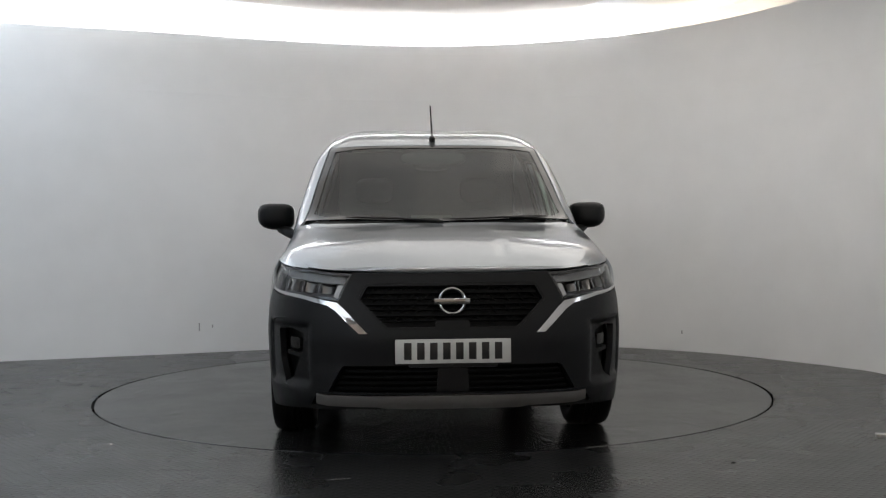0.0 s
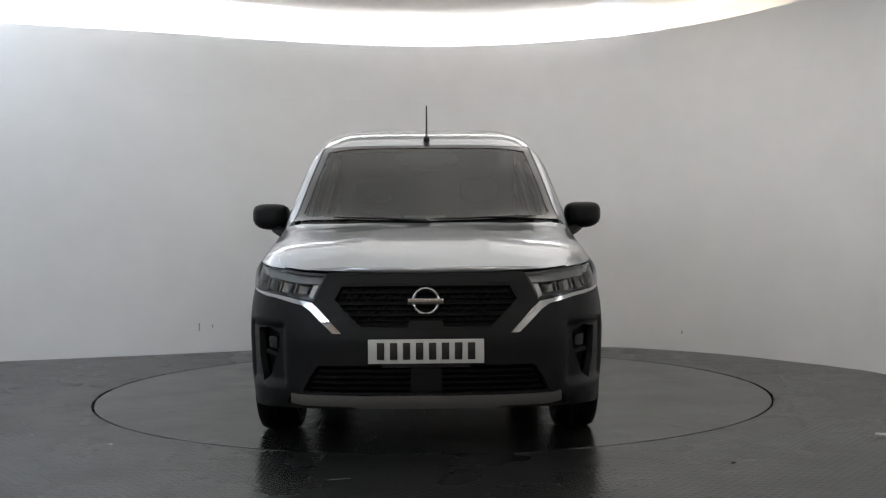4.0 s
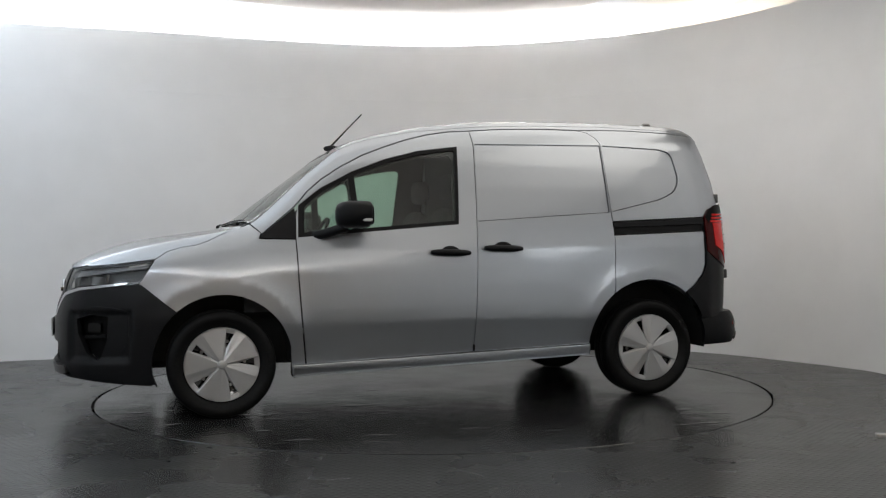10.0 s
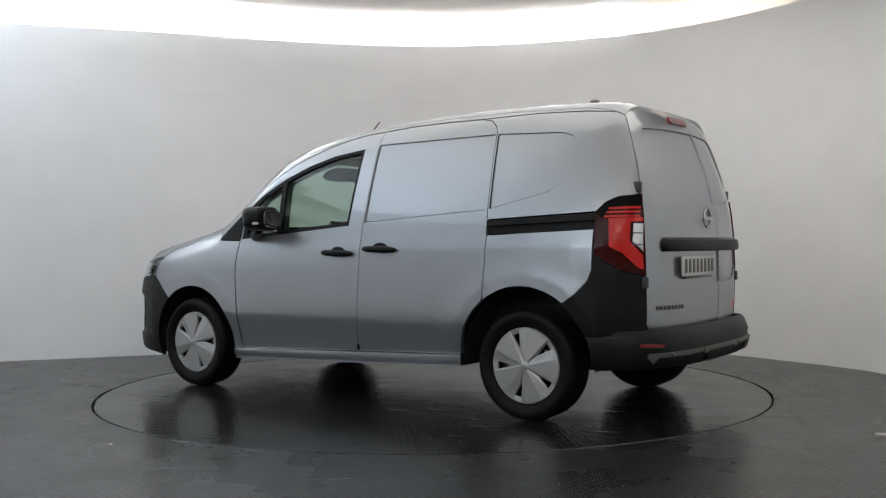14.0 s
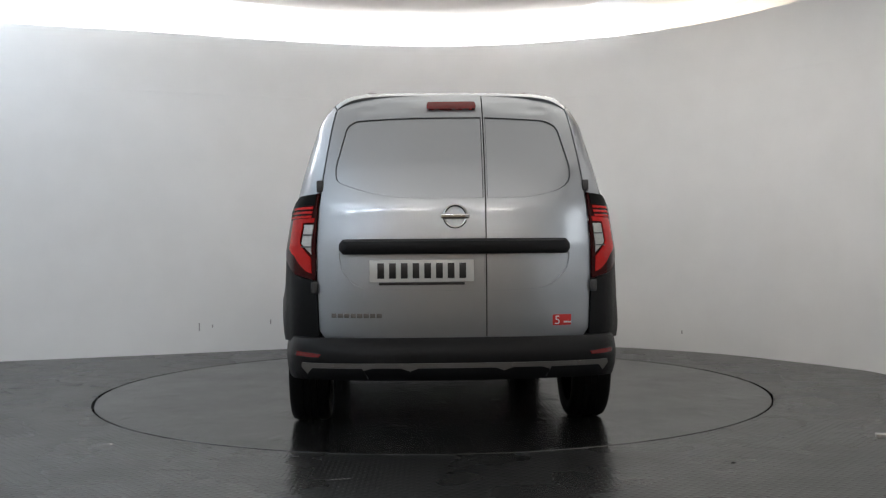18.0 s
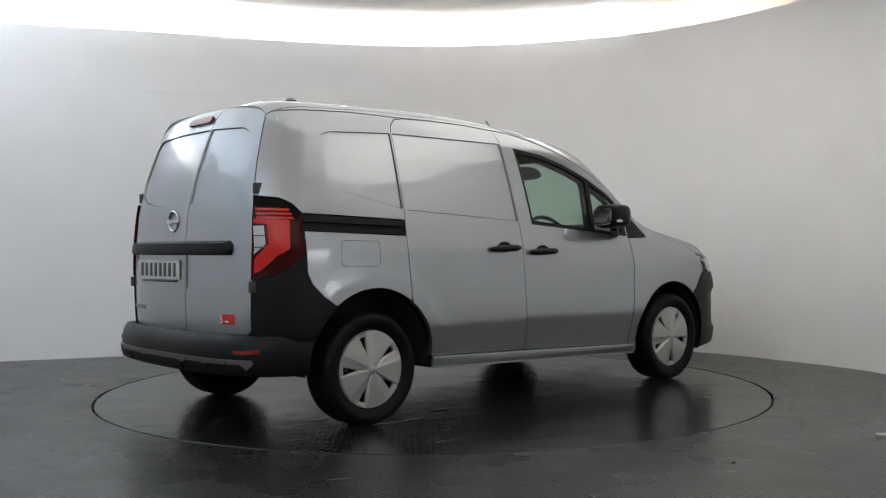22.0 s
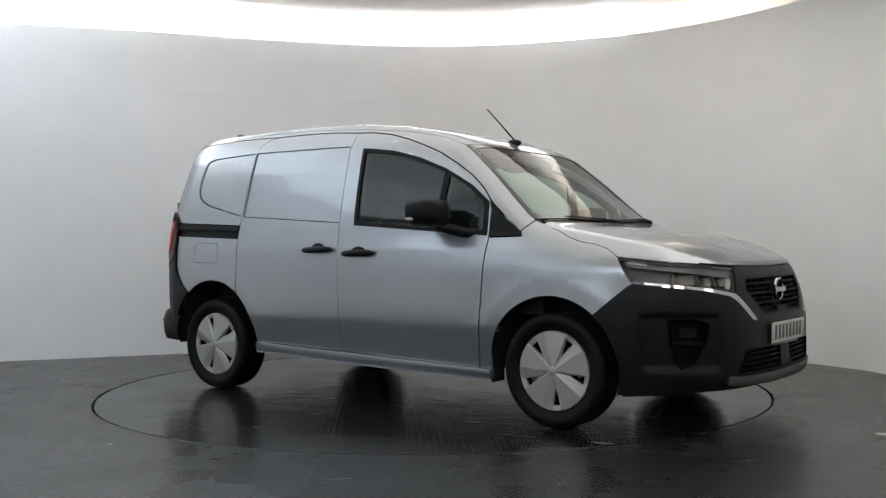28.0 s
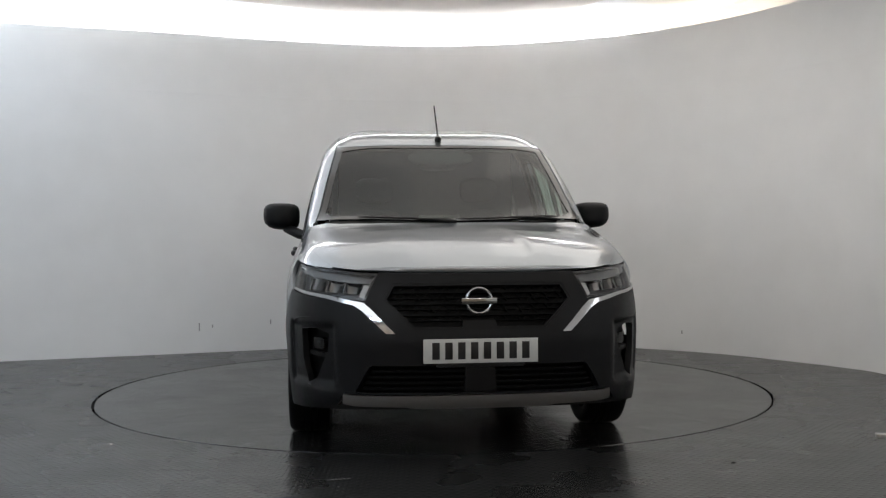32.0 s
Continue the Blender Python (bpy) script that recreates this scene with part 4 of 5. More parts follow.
        # chrome strip under the lamp, bent down towards the plate
        CH = [(sx(2.02), 0.792), (sx(2.14), 0.780), (sy(0.70), 0.762), (sy(0.53), 0.728), (sy(0.49), 0.695), (sy(0.385), 0.590), (sy(0.425), 0.590), (sy(0.535), 0.692), (sy(0.575), 0.716), (sy(0.70), 0.746), (sx(2.14), 0.767), (sx(2.03), 0.780)]
        panel("chrome_strip", NOSE, CH, (), M["chrome"], van, "polished chrome strip under the headlamp", mirror=mirror, gap=0, lift=0.008, thick=0.02, step=0.02)
    # front bumper and grille surround
    GRILLE = rounded(both([(0.0, 0.816), (sy(0.405), 0.814), (sy(0.440), 0.740), (sy(0.30), 0.607), (0.0, 0.605)]), 0.012)
    INTAKE = rounded(both([(0.0, 0.446), (sy(0.50), 0.446), (sy(0.575), 0.325), (0.0, 0.322)]), 0.015)
    FOG = [(sy(0.690), 0.586), (sy(0.755), 0.610), (sy(0.818), 0.600), (sy(0.814), 0.46), (sy(0.792), 0.345), (sy(0.748), 0.385), (sy(0.700), 0.50)]
    archpts = [(sx(x), z) for x, z in arc(AXLES[0], HUB_Z + 0.005, 0.395, 50, -18, 12)]
    BUMP = [(0.0, 0.858), (sy(0.30), 0.860), (sy(0.47), 0.865), (sy(0.478), 0.860), (sy(0.525), 0.735), (sy(0.66), 0.748), (sx(2.22), 0.752), (sx(2.10), 0.764), (sx(1.95), 0.780)] + archpts + [(sx(1.88), 0.212), (sx(2.05), 0.220), (sx(2.2), 0.235), (sy(0.66), 0.262), (sy(0.625), 0.318), (0.0, 0.318)]
    fog2 = [(-u, v) for u, v in FOG]
    bumper = panel("front_bumper", NOSE, both(BUMP), [GRILLE, INTAKE, rounded(FOG, 0.01), rounded(fog2, 0.01)], plastic, van, "charcoal grained plastic front bumper", gap=0.001, lift=0.006, step=0.022, thick=0.03)
    g = panel("grille", NOSE, GRILLE, (), M["grille"], van, "black honeycomb radiator grille", gap=-0.01, lift=-0.03, thick=0.0, step=0.04)
    panel("grille_frame", NOSE, inset(densify(GRILLE, 0.03), -0.0), [inset(densify(GRILLE, 0.03), 0.012)], black, g, "black grille frame", gap=0.0, lift=0.004, thick=0.03, step=0.02)
    rows = 8
    for i in range(rows):
        z = 0.625 + 0.178 * i / (rows - 1)
        half = float(np.interp(z, [0.605, 0.74, 0.816], [0.30, 0.435, 0.40])) - 0.016
        h = 0.0055 if i % 2 == 0 else 0.0022
        panel("grille_bar", NOSE, both([(0.0, z + h), (half, z + h), (half, z - h), (0.0, z - h)]), (), M["grille"], g, gap=0, lift=-0.004 if i % 2 == 0 else -0.013, thick=0.02, step=0.03)
        if i < rows - 1 and i not in (0,):
            n = int(half / 0.034)
            for k in range(-n, n + 1):
                u = (k + (0.5 if i % 2 else 0)) * 0.034
                if abs(u) < 0.085 or abs(u) > half - 0.02:
                    continue
                d = 0.010 if (k + i) % 2 else -0.010
                panel("grille_web", NOSE, [(u - 0.004 - d, z + 0.003), (u + 0.004 - d, z + 0.003), (u + 0.004 + d, z + 0.0225), (u - 0.004 + d, z + 0.0225)], (), M["grille"], g, gap=0, lift=-0.014, thick=0.012, step=0.03)
    panel("sensor_block", NOSE, both([(0.0, 0.648), (0.075, 0.648), (0.085, 0.606), (0.0, 0.606)]), (), M["black"], g, "black sensor block", gap=0, lift=-0.002, thick=0.02)
    # round badge with a cross bar, plain shapes
    badge = part("badge", lathe([(0.052, -0.004), (0.052, 0.006), (0.058, 0.010), (0.064, 0.006), (0.064, -0.004)], 40, "x", (2.418, 0, 0.735)), M["chrome"], van, "chrome ring badge on the grille")
    part("badge_bar", box((2.425, -0.082, 0.722), (2.434, 0.082, 0.748), 0.003), M["chrome"], badge)
    # front plate
    def plate(name, m, label):
        p = part(name, box((-0.004, -0.262, -0.055), (0.004, 0.262, 0.055), 0.003), M["plate"], van, label)
        p.matrix_local = m
        for k in range(8):
            y = -0.205 + 0.0586 * k
            part("character_bar", box((0.003, y - 0.017, -0.037), (0.0062, y + 0.017, 0.040), 0.001), M["plate_ink"], p)
        return p
    part("plate_carrier", box((2.430, -0.20, 0.438), (2.462, 0.20, 0.470), 0.004), M["plate_ink"], van, "black plate carrier strip")
    plate("front_plate", pose(2.470, 0, 0.512, 0, 1.5, 0), "white display plate with dark character bars")
    # lower intake
    it = panel("lower_intake", NOSE, INTAKE, (), M["grille"], van, "black slatted lower air intake", gap=-0.01, lift=-0.05, thick=0.0, step=0.05)
    for i in range(4):
        z = 0.342 + 0.026 * i
        half = sy(0.565 - 0.6 * (z - 0.325)) - 0.01
        panel("slat", NOSE, both([(0.0, z + 0.005), (half, z + 0.005), (half, z - 0.005), (0.0, z - 0.005)]), (), M["grille"], it, gap=0, lift=-0.012, thick=0.03, step=0.04)
    panel("intake_block", NOSE, both([(0.0, 0.44), (0.068, 0.44), (0.075, 0.328), (0.0, 0.328)]), (), black, it, gap=0, lift=-0.004, thick=0.03)
    panel("skid_trim", NOSE, both([(0.0, 0.310), (sy(0.58), 0.312), (sy(0.625), 0.318), (sy(0.63), 0.276), (sy(0.58), 0.268), (sy(0.35), 0.266), (sy(0.31), 0.258), (0.0, 0.258)]), (), M["satin"], van, "satin silver lower bumper trim", gap=0, lift=0.014, thick=0.05, step=0.03)
    panel("bumper_bottom", NOSE, both([(0.0, 0.262), (sy(0.70), 0.255), (sx(1.9), 0.222), (sx(1.9), 0.20), (sy(0.70), 0.235), (0.0, 0.245)]), (), M["under"], van, "black bumper underside", gap=0, lift=-0.01, thick=0.03, step=0.05)
    for mirror in (False, True):
        f = panel("fog_recess", NOSE, rounded(FOG, 0.01), (), M["grille"], van, "black recessed fog lamp pocket", mirror=mirror, gap=-0.01, lift=-0.045, thick=0.0, step=0.04)
        panel("fog_lamp", NOSE, rounded([(sy(0.735), 0.562), (sy(0.788), 0.562), (sy(0.788), 0.508), (sy(0.735), 0.508)], 0.018), (), M["fog"], f, "small clear fog lamp", mirror=mirror, gap=0, lift=-0.022, thick=0.02, step=0.015)
        panel("fog_bar", NOSE, [(sy(0.712), 0.490), (sy(0.805), 0.498), (sy(0.805), 0.478), (sy(0.715), 0.470)], (), black, f, mirror=mirror, gap=0, lift=-0.02, thick=0.02, step=0.03)
        ridge = [(sy(0.60), 0.640), (sy(0.70), 0.655), (sy(0.79), 0.656), (sx(2.06), 0.640), (sx(2.02), 0.600), (sx(2.02), 0.50), (sx(2.06), 0.41), (sy(0.80), 0.345), (sy(0.70), 0.330)]
        path = smooth_path(ridge, 0.03)
        pts = [tuple(q) for q in NOSE(path[:, 0], path[:, 1])]
        bm = tube(pts, [0.002 + 0.006 * math.sin(math.pi * i / (len(pts) - 1)) ** 0.6 for i in range(len(pts))], 10)
        if mirror:
            bmesh.ops.scale(bm, vec=(1, -1, 1), verts=bm.verts)
        part("bumper_ridge", bm, plastic, bumper, "raised ridge round the fog lamp", 60)

    # ---- rear ----
    split = -0.155
    right = [(y, z) for y, z in ((-0.690, 0.56), (-0.700, 0.80), (-0.700, 1.0), (-0.690, 1.15), (-0.672, 1.30), (-0.648, 1.45), (-0.622, 1.60), (-0.598, 1.70), (-0.570, 1.745), (-0.50, 1.768), (split, 1.782))]
    left = [(split, 1.782), (0.0, 1.783), (0.50, 1.768), (0.570, 1.745), (0.598, 1.70), (0.622, 1.60), (0.648, 1.45), (0.672, 1.30), (0.690, 1.15), (0.700, 1.0), (0.700, 0.80), (0.690, 0.56), (0.66, 0.52)]
    WIN_L = rounded([(split + 0.010, 1.652), (0.19, 1.650), (0.50, 1.636), (0.545, 1.605), (0.605, 1.385), (0.60, 1.315), (0.45, 1.258), (0.27, 1.226), (split + 0.010, 1.228)], [0.004, 0.1, 0.05, 0.05, 0.05, 0.05, 0.1, 0.1, 0.004])
    WIN_R = rounded([(split - 0.010, 1.652), (-0.48, 1.638), (-0.545, 1.605), (-0.605, 1.385), (-0.60, 1.315), (-0.54, 1.270), (-0.40, 1.232), (split - 0.010, 1.228)], [0.004, 0.05, 0.05, 0.05, 0.05, 0.06, 0.1, 0.004])
    REC_L = rounded([(split + 0.010, 0.955), (0.585, 0.955), (0.575, 0.87), (0.50, 0.775), (split + 0.010, 0.758)], [0.004, 0.01, 0.06, 0.08, 0.004])
    REC_R = rounded([(split - 0.010, 0.955), (-0.585, 0.955), (-0.575, 0.87), (-0.47, 0.772), (split - 0.010, 0.758)], [0.004, 0.01, 0.06, 0.08, 0.004])
    dl = panel("rear_door", REAR, [(split, 0.515)] + [(split, 1.782)] + left[1:], [WIN_L, REC_L], paint, van, "silver wide rear door with blanked window", gap=0.003, step=0.025)
    dr = panel("rear_door", REAR, right + [(split, 0.515), (-0.66, 0.52)], [WIN_R, REC_R], paint, van, "silver narrow rear door with blanked window", gap=0.003, step=0.025)
    for d, w, rec in ((dl, WIN_L, REC_L), (dr, WIN_R, REC_R)):
        panel("blank_window", REAR, w, (), paint, d, "silver blanked rear window", gap=0.003, lift=-0.008)
        panel("plate_recess", REAR, rec, (), paint, d, "silver plate recess", gap=0.0, lift=-0.008, thick=0.0)
    bar = bmesh.new()
    n = 61
    loops = []
    for i in range(n):
        t = i / (n - 1)
        y = -0.585 + 1.17 * t
        x = float(XREAR(0.98) + 0.098 * (abs(y) / 0.69) ** 3.4)
        e = float(np.sqrt(max(1 - max((abs(y) - 0.560) / 0.0265, 0) ** 2, 0.20)))
        loops.append([bar.verts.new(p) for p in ((x + 0.01, y, 0.985 - 0.040 * e), (x - 0.030 * e, y, 0.985 - 0.037 * e), (x - 0.038 * e, y, 0.985 - 0.020 * e), (x - 0.030 * e, y, 0.985 + 0.026 * e), (x + 0.01, y, 0.985 + 0.041 * e))])
    for a, c in zip(loops, loops[1:]):
        for k in range(5):
            bar.faces.new((a[k], a[(k + 1) % 5], c[(k + 1) % 5], c[k]))
    bar.faces.new(loops[0][::-1]), bar.faces.new(loops[-1])
    part("rear_bar", bar, plastic, van, "charcoal handle bar across the rear doors", 40)
    p = plate("rear_plate", pose(-1.978, 0.17, 0.862, 0, 0, 180), "white display plate with dark character bars")
    part("plate_strip", box((-1.980, -0.045, 0.792), (-1.972, 0.385, 0.806), 0.002), M["plate_ink"], van, "dark strip under the rear plate")
    badge = part("badge", lathe([(0.050, 0.002), (0.050, -0.006), (0.056, -0.010), (0.062, -0.006), (0.062, 0.002)], 40, "x", (float(XREAR(1.135)), 0, 1.135)), M["chrome"], van, "chrome ring badge on the rear door")
    x = float(XREAR(1.135))
    part("badge_bar", box((x - 0.012, -0.072, 1.123), (x - 0.004, 0.072, 1.147), 0.003), M["chrome"], badge)
    name = part("name_lettering", box((-1.9755, 0.370, 0.633), (-1.974, 0.372, 0.635)), M["chrome"], van, "row of small chrome character bars")
    for k in range(8):
        y = 0.612 - 0.0325 * k
        x = float(XREAR(0.64) + 0.098 * (abs(y) / 0.69) ** 3.4)
        part("character_bar", box((x - 0.004, y - 0.013, 0.628), (x + 0.002, y + 0.013, 0.650), 0.001), M["satin"], name)
    panel("sticker", REAR, rounded([(-0.492, 0.635), (-0.590, 0.635), (-0.590, 0.580), (-0.492, 0.580)], 0.006), (), M["sticker"], van, "red warranty sticker with a white figure", gap=0, lift=0.002, thick=0.002)
    txt = bpy.data.curves.new("figure", "FONT")
    txt.body = "5"
    txt.size, txt.extrude = 0.062, 0.0006
    tx = new("figure", txt)
    tx.parent = van
    tx.matrix_local = Matrix.Translation((-1.9545, -0.499, 0.587)) @ pose(0, 0, 0, 90, 0, -90) @ pose(0, 0, 0, 0, 0, 0)
    txt.materials.append(M["white"])
    part("sticker_line", box((-1.953, -0.585, 0.594), (-1.9505, -0.548, 0.602)), M["white"], van)
    # brake lamp over the door
    panel("brake_lamp", REAR, rounded([(0.132, 1.728), (-0.120, 1.730), (-0.124, 1.692), (0.134, 1.690)], 0.016), (), M["dim_red"], van, "dark red high brake lamp", gap=0, lift=0.014, thick=0.02, step=0.02)
    # hinges
    for sgn in (1, -1):
        for z, y in ((1.295, 0.686), (0.780, 0.715)):
            x = float(XREAR(z)) + 0.098
            part("hinge", box((x - 0.018, sgn * (y - 0.020), z - 0.030), (x + 0.030, sgn * (y + 0.014), z + 0.030), 0.006), M["hinge"], van, "grey door hinge")
    # tail lamps
    TL = [(-1.655, 1.165), (-1.70, 1.215), (-1.76, 1.245), (float(rear_edge(1.255)) - 0.002, 1.255)] + [(float(rear_edge(z)) - 0.002, z) for z in (1.15, 1.05, 0.95, 0.86, 0.815)] + [(-1.80, 0.845), (-1.70, 0.905), (-1.657, 0.94)]
    for mirror in (False, True):
        t = panel("tail_lamp", SIDE, TL, (), M["dark_red"], van, "red tail lamp wrapping the rear corner", mirror=mirror, gap=0.002, lift=0.015, step=0.025)
        panel("lamp_cap", SIDE, [(-1.657, 1.165), (-1.70, 1.213), (-1.76, 1.243), (-1.845, 1.253), (-1.852, 1.195), (-1.78, 1.190), (-1.72, 1.165), (-1.69, 1.12)], (), M["grille"], t, "black lamp tip", mirror=mirror, gap=0.001, lift=0.018, thick=0.004, step=0.02)
        panel("red_lens", SIDE, [(-1.722, 1.124), (-1.860, 1.132), (-1.860, 1.108), (-1.818, 1.104), (-1.818, 1.005), (-1.864, 0.93), (-1.868, 0.850), (-1.848, 0.862), (-1.790, 0.940), (-1.732, 0.975)], (), M["red"], t, "bright red lens", mirror=mirror, gap=0.001, lift=0.019, thick=0.005, step=0.02)
        for k in range(3):
            z = 1.182 - 0.022 * k
            panel("red_stripe", SIDE, [(-1.70 - 0.01 * (2 - k), z), (-1.848, z + 0.006), (-1.848, z - 0.006), (-1.70 - 0.01 * (2 - k), z - 0.011)], (), M["red"], t, mirror=mirror, gap=0, lift=0.021, thick=0.004, step=0.02)
        panel("white_lens", SIDE, [(-1.826, 1.098), (-1.862, 1.098), (-1.866, 0.946), (-1.826, 1.00)], (), M["white_lens"], t, "clear reversing lens", mirror=mirror, gap=0.002, lift=0.021, thick=0.005, step=0.02)
        for z in (0.985, 1.045):
            panel("lens_rib", SIDE, [(-1.827, z + 0.003), (-1.863, z + 0.003), (-1.863, z - 0.003), (-1.827, z - 0.003)], (), M["lamp_inner"], t, mirror=mirror, gap=0, lift=0.0235, thick=0.003, step=0.02)
        # dark plastic corner below the lamp
        CORNER = [(-1.652, 1.075), (-1.657, 0.94), (-1.70, 0.902), (-1.80, 0.842), (float(rear_edge(0.815)) - 0.002, 0.812)] + [(float(rear_edge(z)) - 0.002, z) for z in (0.72, 0.62, 0.55, 0.50)] + [(-1.70, 0.50), (-1.62, 0.50)] + arc(AXLES[1], HUB_Z + 0.025, 0.420, 158, 128, 8) + [(-1.56, 0.722), (-1.623, 0.787), (-1.649, 0.85)]
        panel("rear_corner", SIDE, CORNER, (), plastic, van, "charcoal plastic rear corner", mirror=mirror, gap=0.001, lift=0.011, step=0.03)
    # rear bumper
    arcr = [(rx(x), z) for x, z in arc(AXLES[1], HUB_Z + 0.025, 0.42, 156, 178, 6)]
    RB = [(0.0, 0.530), (ry(0.60), 0.530), (ry(0.72), 0.528), (rx(-1.80), 0.525), (rx(-1.66), 0.525)] + [(rx(-1.605), 0.510)] + arcr[1:] + [(rx(-1.645), 0.315), (ry(0.70), 0.322), (0.0, 0.318)]
    rb = panel("rear_bumper", TAIL, both(RB), (), plastic, van, "charcoal grained plastic rear bumper", gap=0, lift=0.0, step=0.03, thick=0.03)
    ledge = [(float(tail(s, np.array(0.53))[0]), float(tail(s, np.array(0.53))[1])) for s in np.linspace(0, rx(-1.70), 24)]
    innr = [(-1.80, 0.70), (-1.93, 0.66), (-1.945, 0.45), (-1.95, 0.0)]
    poly = ledge + innr
    poly = poly + [(x, -y) for x, y in reversed(poly[1:-1])]
    panel("bumper_step", Field(lambda x, y: (x, y, 0.529 + 0 * x)), poly, (), plastic, rb, "charcoal bumper step", gap=0, step=0.05)
    panel("bumper_trim", TAIL, both([(0.0, 0.408), (ry(0.77), 0.408), (ry(0.775), 0.388), (ry(0.745), 0.352), (ry(0.50), 0.362), (ry(0.42), 0.385), (ry(0.28), 0.385), (ry(0.20), 0.358), (0.0, 0.358)]), (), M["satin"], rb, "satin silver rear bumper trim", gap=0, lift=0.006, thick=0.02, step=0.025)
    panel("bumper_skirt", TAIL, both([(0.0, 0.385), (ry(0.19), 0.385), (ry(0.23), 0.372), (ry(0.23), 0.34), (0.0, 0.335)]), (), plastic, rb, gap=0, lift=0.012, thick=0.02, step=0.025)
    for sgn in (1, -1):
        panel("bumper_skirt", TAIL, [(sgn * ry(0.47), 0.385), (sgn * ry(0.715), 0.385), (sgn * ry(0.745), 0.352), (sgn * ry(0.745), 0.335), (sgn * ry(0.44), 0.335)], (), plastic, rb, gap=0, lift=0.012, thick=0.02, step=0.025)
        panel("rear_reflector", TAIL, [(sgn * ry(0.675), 0.452), (sgn * ry(0.80), 0.462), (sgn * ry(0.803), 0.440), (sgn * ry(0.685), 0.436)], (), M["dim_red"], rb, "red rear reflector", gap=0, lift=0.005, thick=0.01, step=0.02)


def wheel(van, x, y, turn):
    """Tyre, dark rim and a five-bladed silver wheel cover."""
    s = 1 if y > 0 else -1
    w = part("wheel", lathe([(0.208, -0.02), (0.210, -0.05), (0.19, -0.06), (0.06, -0.07), (0.0, -0.07)], 40), M["gloss_black"], van, "black steel rim")
    tyre = [(0.225, -0.175), (0.262, -0.192), (0.296, -0.190), (0.311, -0.178), (0.3165, -0.155), (0.3165, -0.135), (0.309, -0.134), (0.309, -0.126), (0.3175, -0.125), (0.3175, -0.100),
            (0.309, -0.099), (0.309, -0.091), (0.3175, -0.090), (0.3175, -0.062), (0.309, -0.061), (0.309, -0.053), (0.3165, -0.052), (0.3170, -0.024), (0.3145, -0.004), (0.305, 0.013), (0.288, 0.021), (0.266, 0.022), (0.261, 0.019), (0.240, 0.014), (0.226, 0.003), (0.218, -0.010), (0.210, -0.014)]
    part("tyre", lathe(tyre, 72), M["rubber"], w, "black rubber tyre", 40)
    bm = bmesh.new()
    R = 0.213
    for k in range(5):
        def v(r, d, h):
            a = radians(72 * k + 36 + d)
            return bm.verts.new((r * R * math.cos(a), h * 0.001, r * R * math.sin(a)))
        # flat fan blade
        h0, h1, h2 = v(0.13, -17, 12), v(0.13, 17, 12), v(0.13, 34, 9)
        f0, f1, fm = v(1.0, -19, 1), v(1.0, 19, 1), v(1.0, 0, 2)
        bm.faces.new((h0, f0, fm, f1, h1))
        # pleats falling from the blade's edges to the opening
        nh, nf = v(0.13, 55, 12), v(1.0, 53, 1)
        apex, lo, hi = v(0.44, 27, -5), v(0.89, 20.5, -8), v(0.89, 35, -8)
        e0, e1, ridge = v(1.0, 20.5, -2), v(1.0, 35, -4), v(1.0, 43, -6)
        for f in ((h1, f1, e0), (h1, e0, lo, apex), (h1, apex, h2), (h2, apex, hi), (h2, hi, e1, ridge), (h2, ridge, nh), (nh, ridge, nf), (lo, e0, e1, hi)):
            bm.faces.new(f)
    bmesh.ops.remove_doubles(bm, verts=bm.verts, dist=0.0006)
    ext = bmesh.ops.extrude_edge_only(bm, edges=[e for e in bm.edges if len(e.link_faces) == 1])
    bmesh.ops.translate(bm, vec=(0, -0.016, 0), verts=[g for g in ext["geom"] if isinstance(g, bmesh.types.BMVert)])
    cover = part("wheel_cover", bm, M["cap"], w, "silver five-bladed wheel cover", 8)
    cover.matrix_local = pose(0, 0.005, 0, 0, turn, 0)
    part("cap_ring", lathe([(0.209, -0.012), (0.212, 0.002), (0.217, 0.002), (0.220, -0.010)], 60), M["cap"], w, "silver cover rim")
    part("centre_cap", lathe([(0.0, 0.020), (0.020, 0.020), (0.026, 0.016), (0.028, 0.008)], 24), M["cap"], w, "silver centre cap")
    for k in range(5):
        a = radians(72 * k + 36 + 27 - turn)
        part("wheel_bolt", lathe([(0.0, 0.012), (0.009, 0.011), (0.0105, 0.0)], 10, "y", (0.135 * math.cos(a), -0.052, 0.135 * math.sin(a))), M["steel"], w)
    w.matrix_local = Matrix.Translation((x, y, HUB_Z)) @ pose(0, 0, 0, 0, 0, 0 if s > 0 else 180) @ Matrix.Diagonal((0.983, 1, 0.983, 1))
    return w


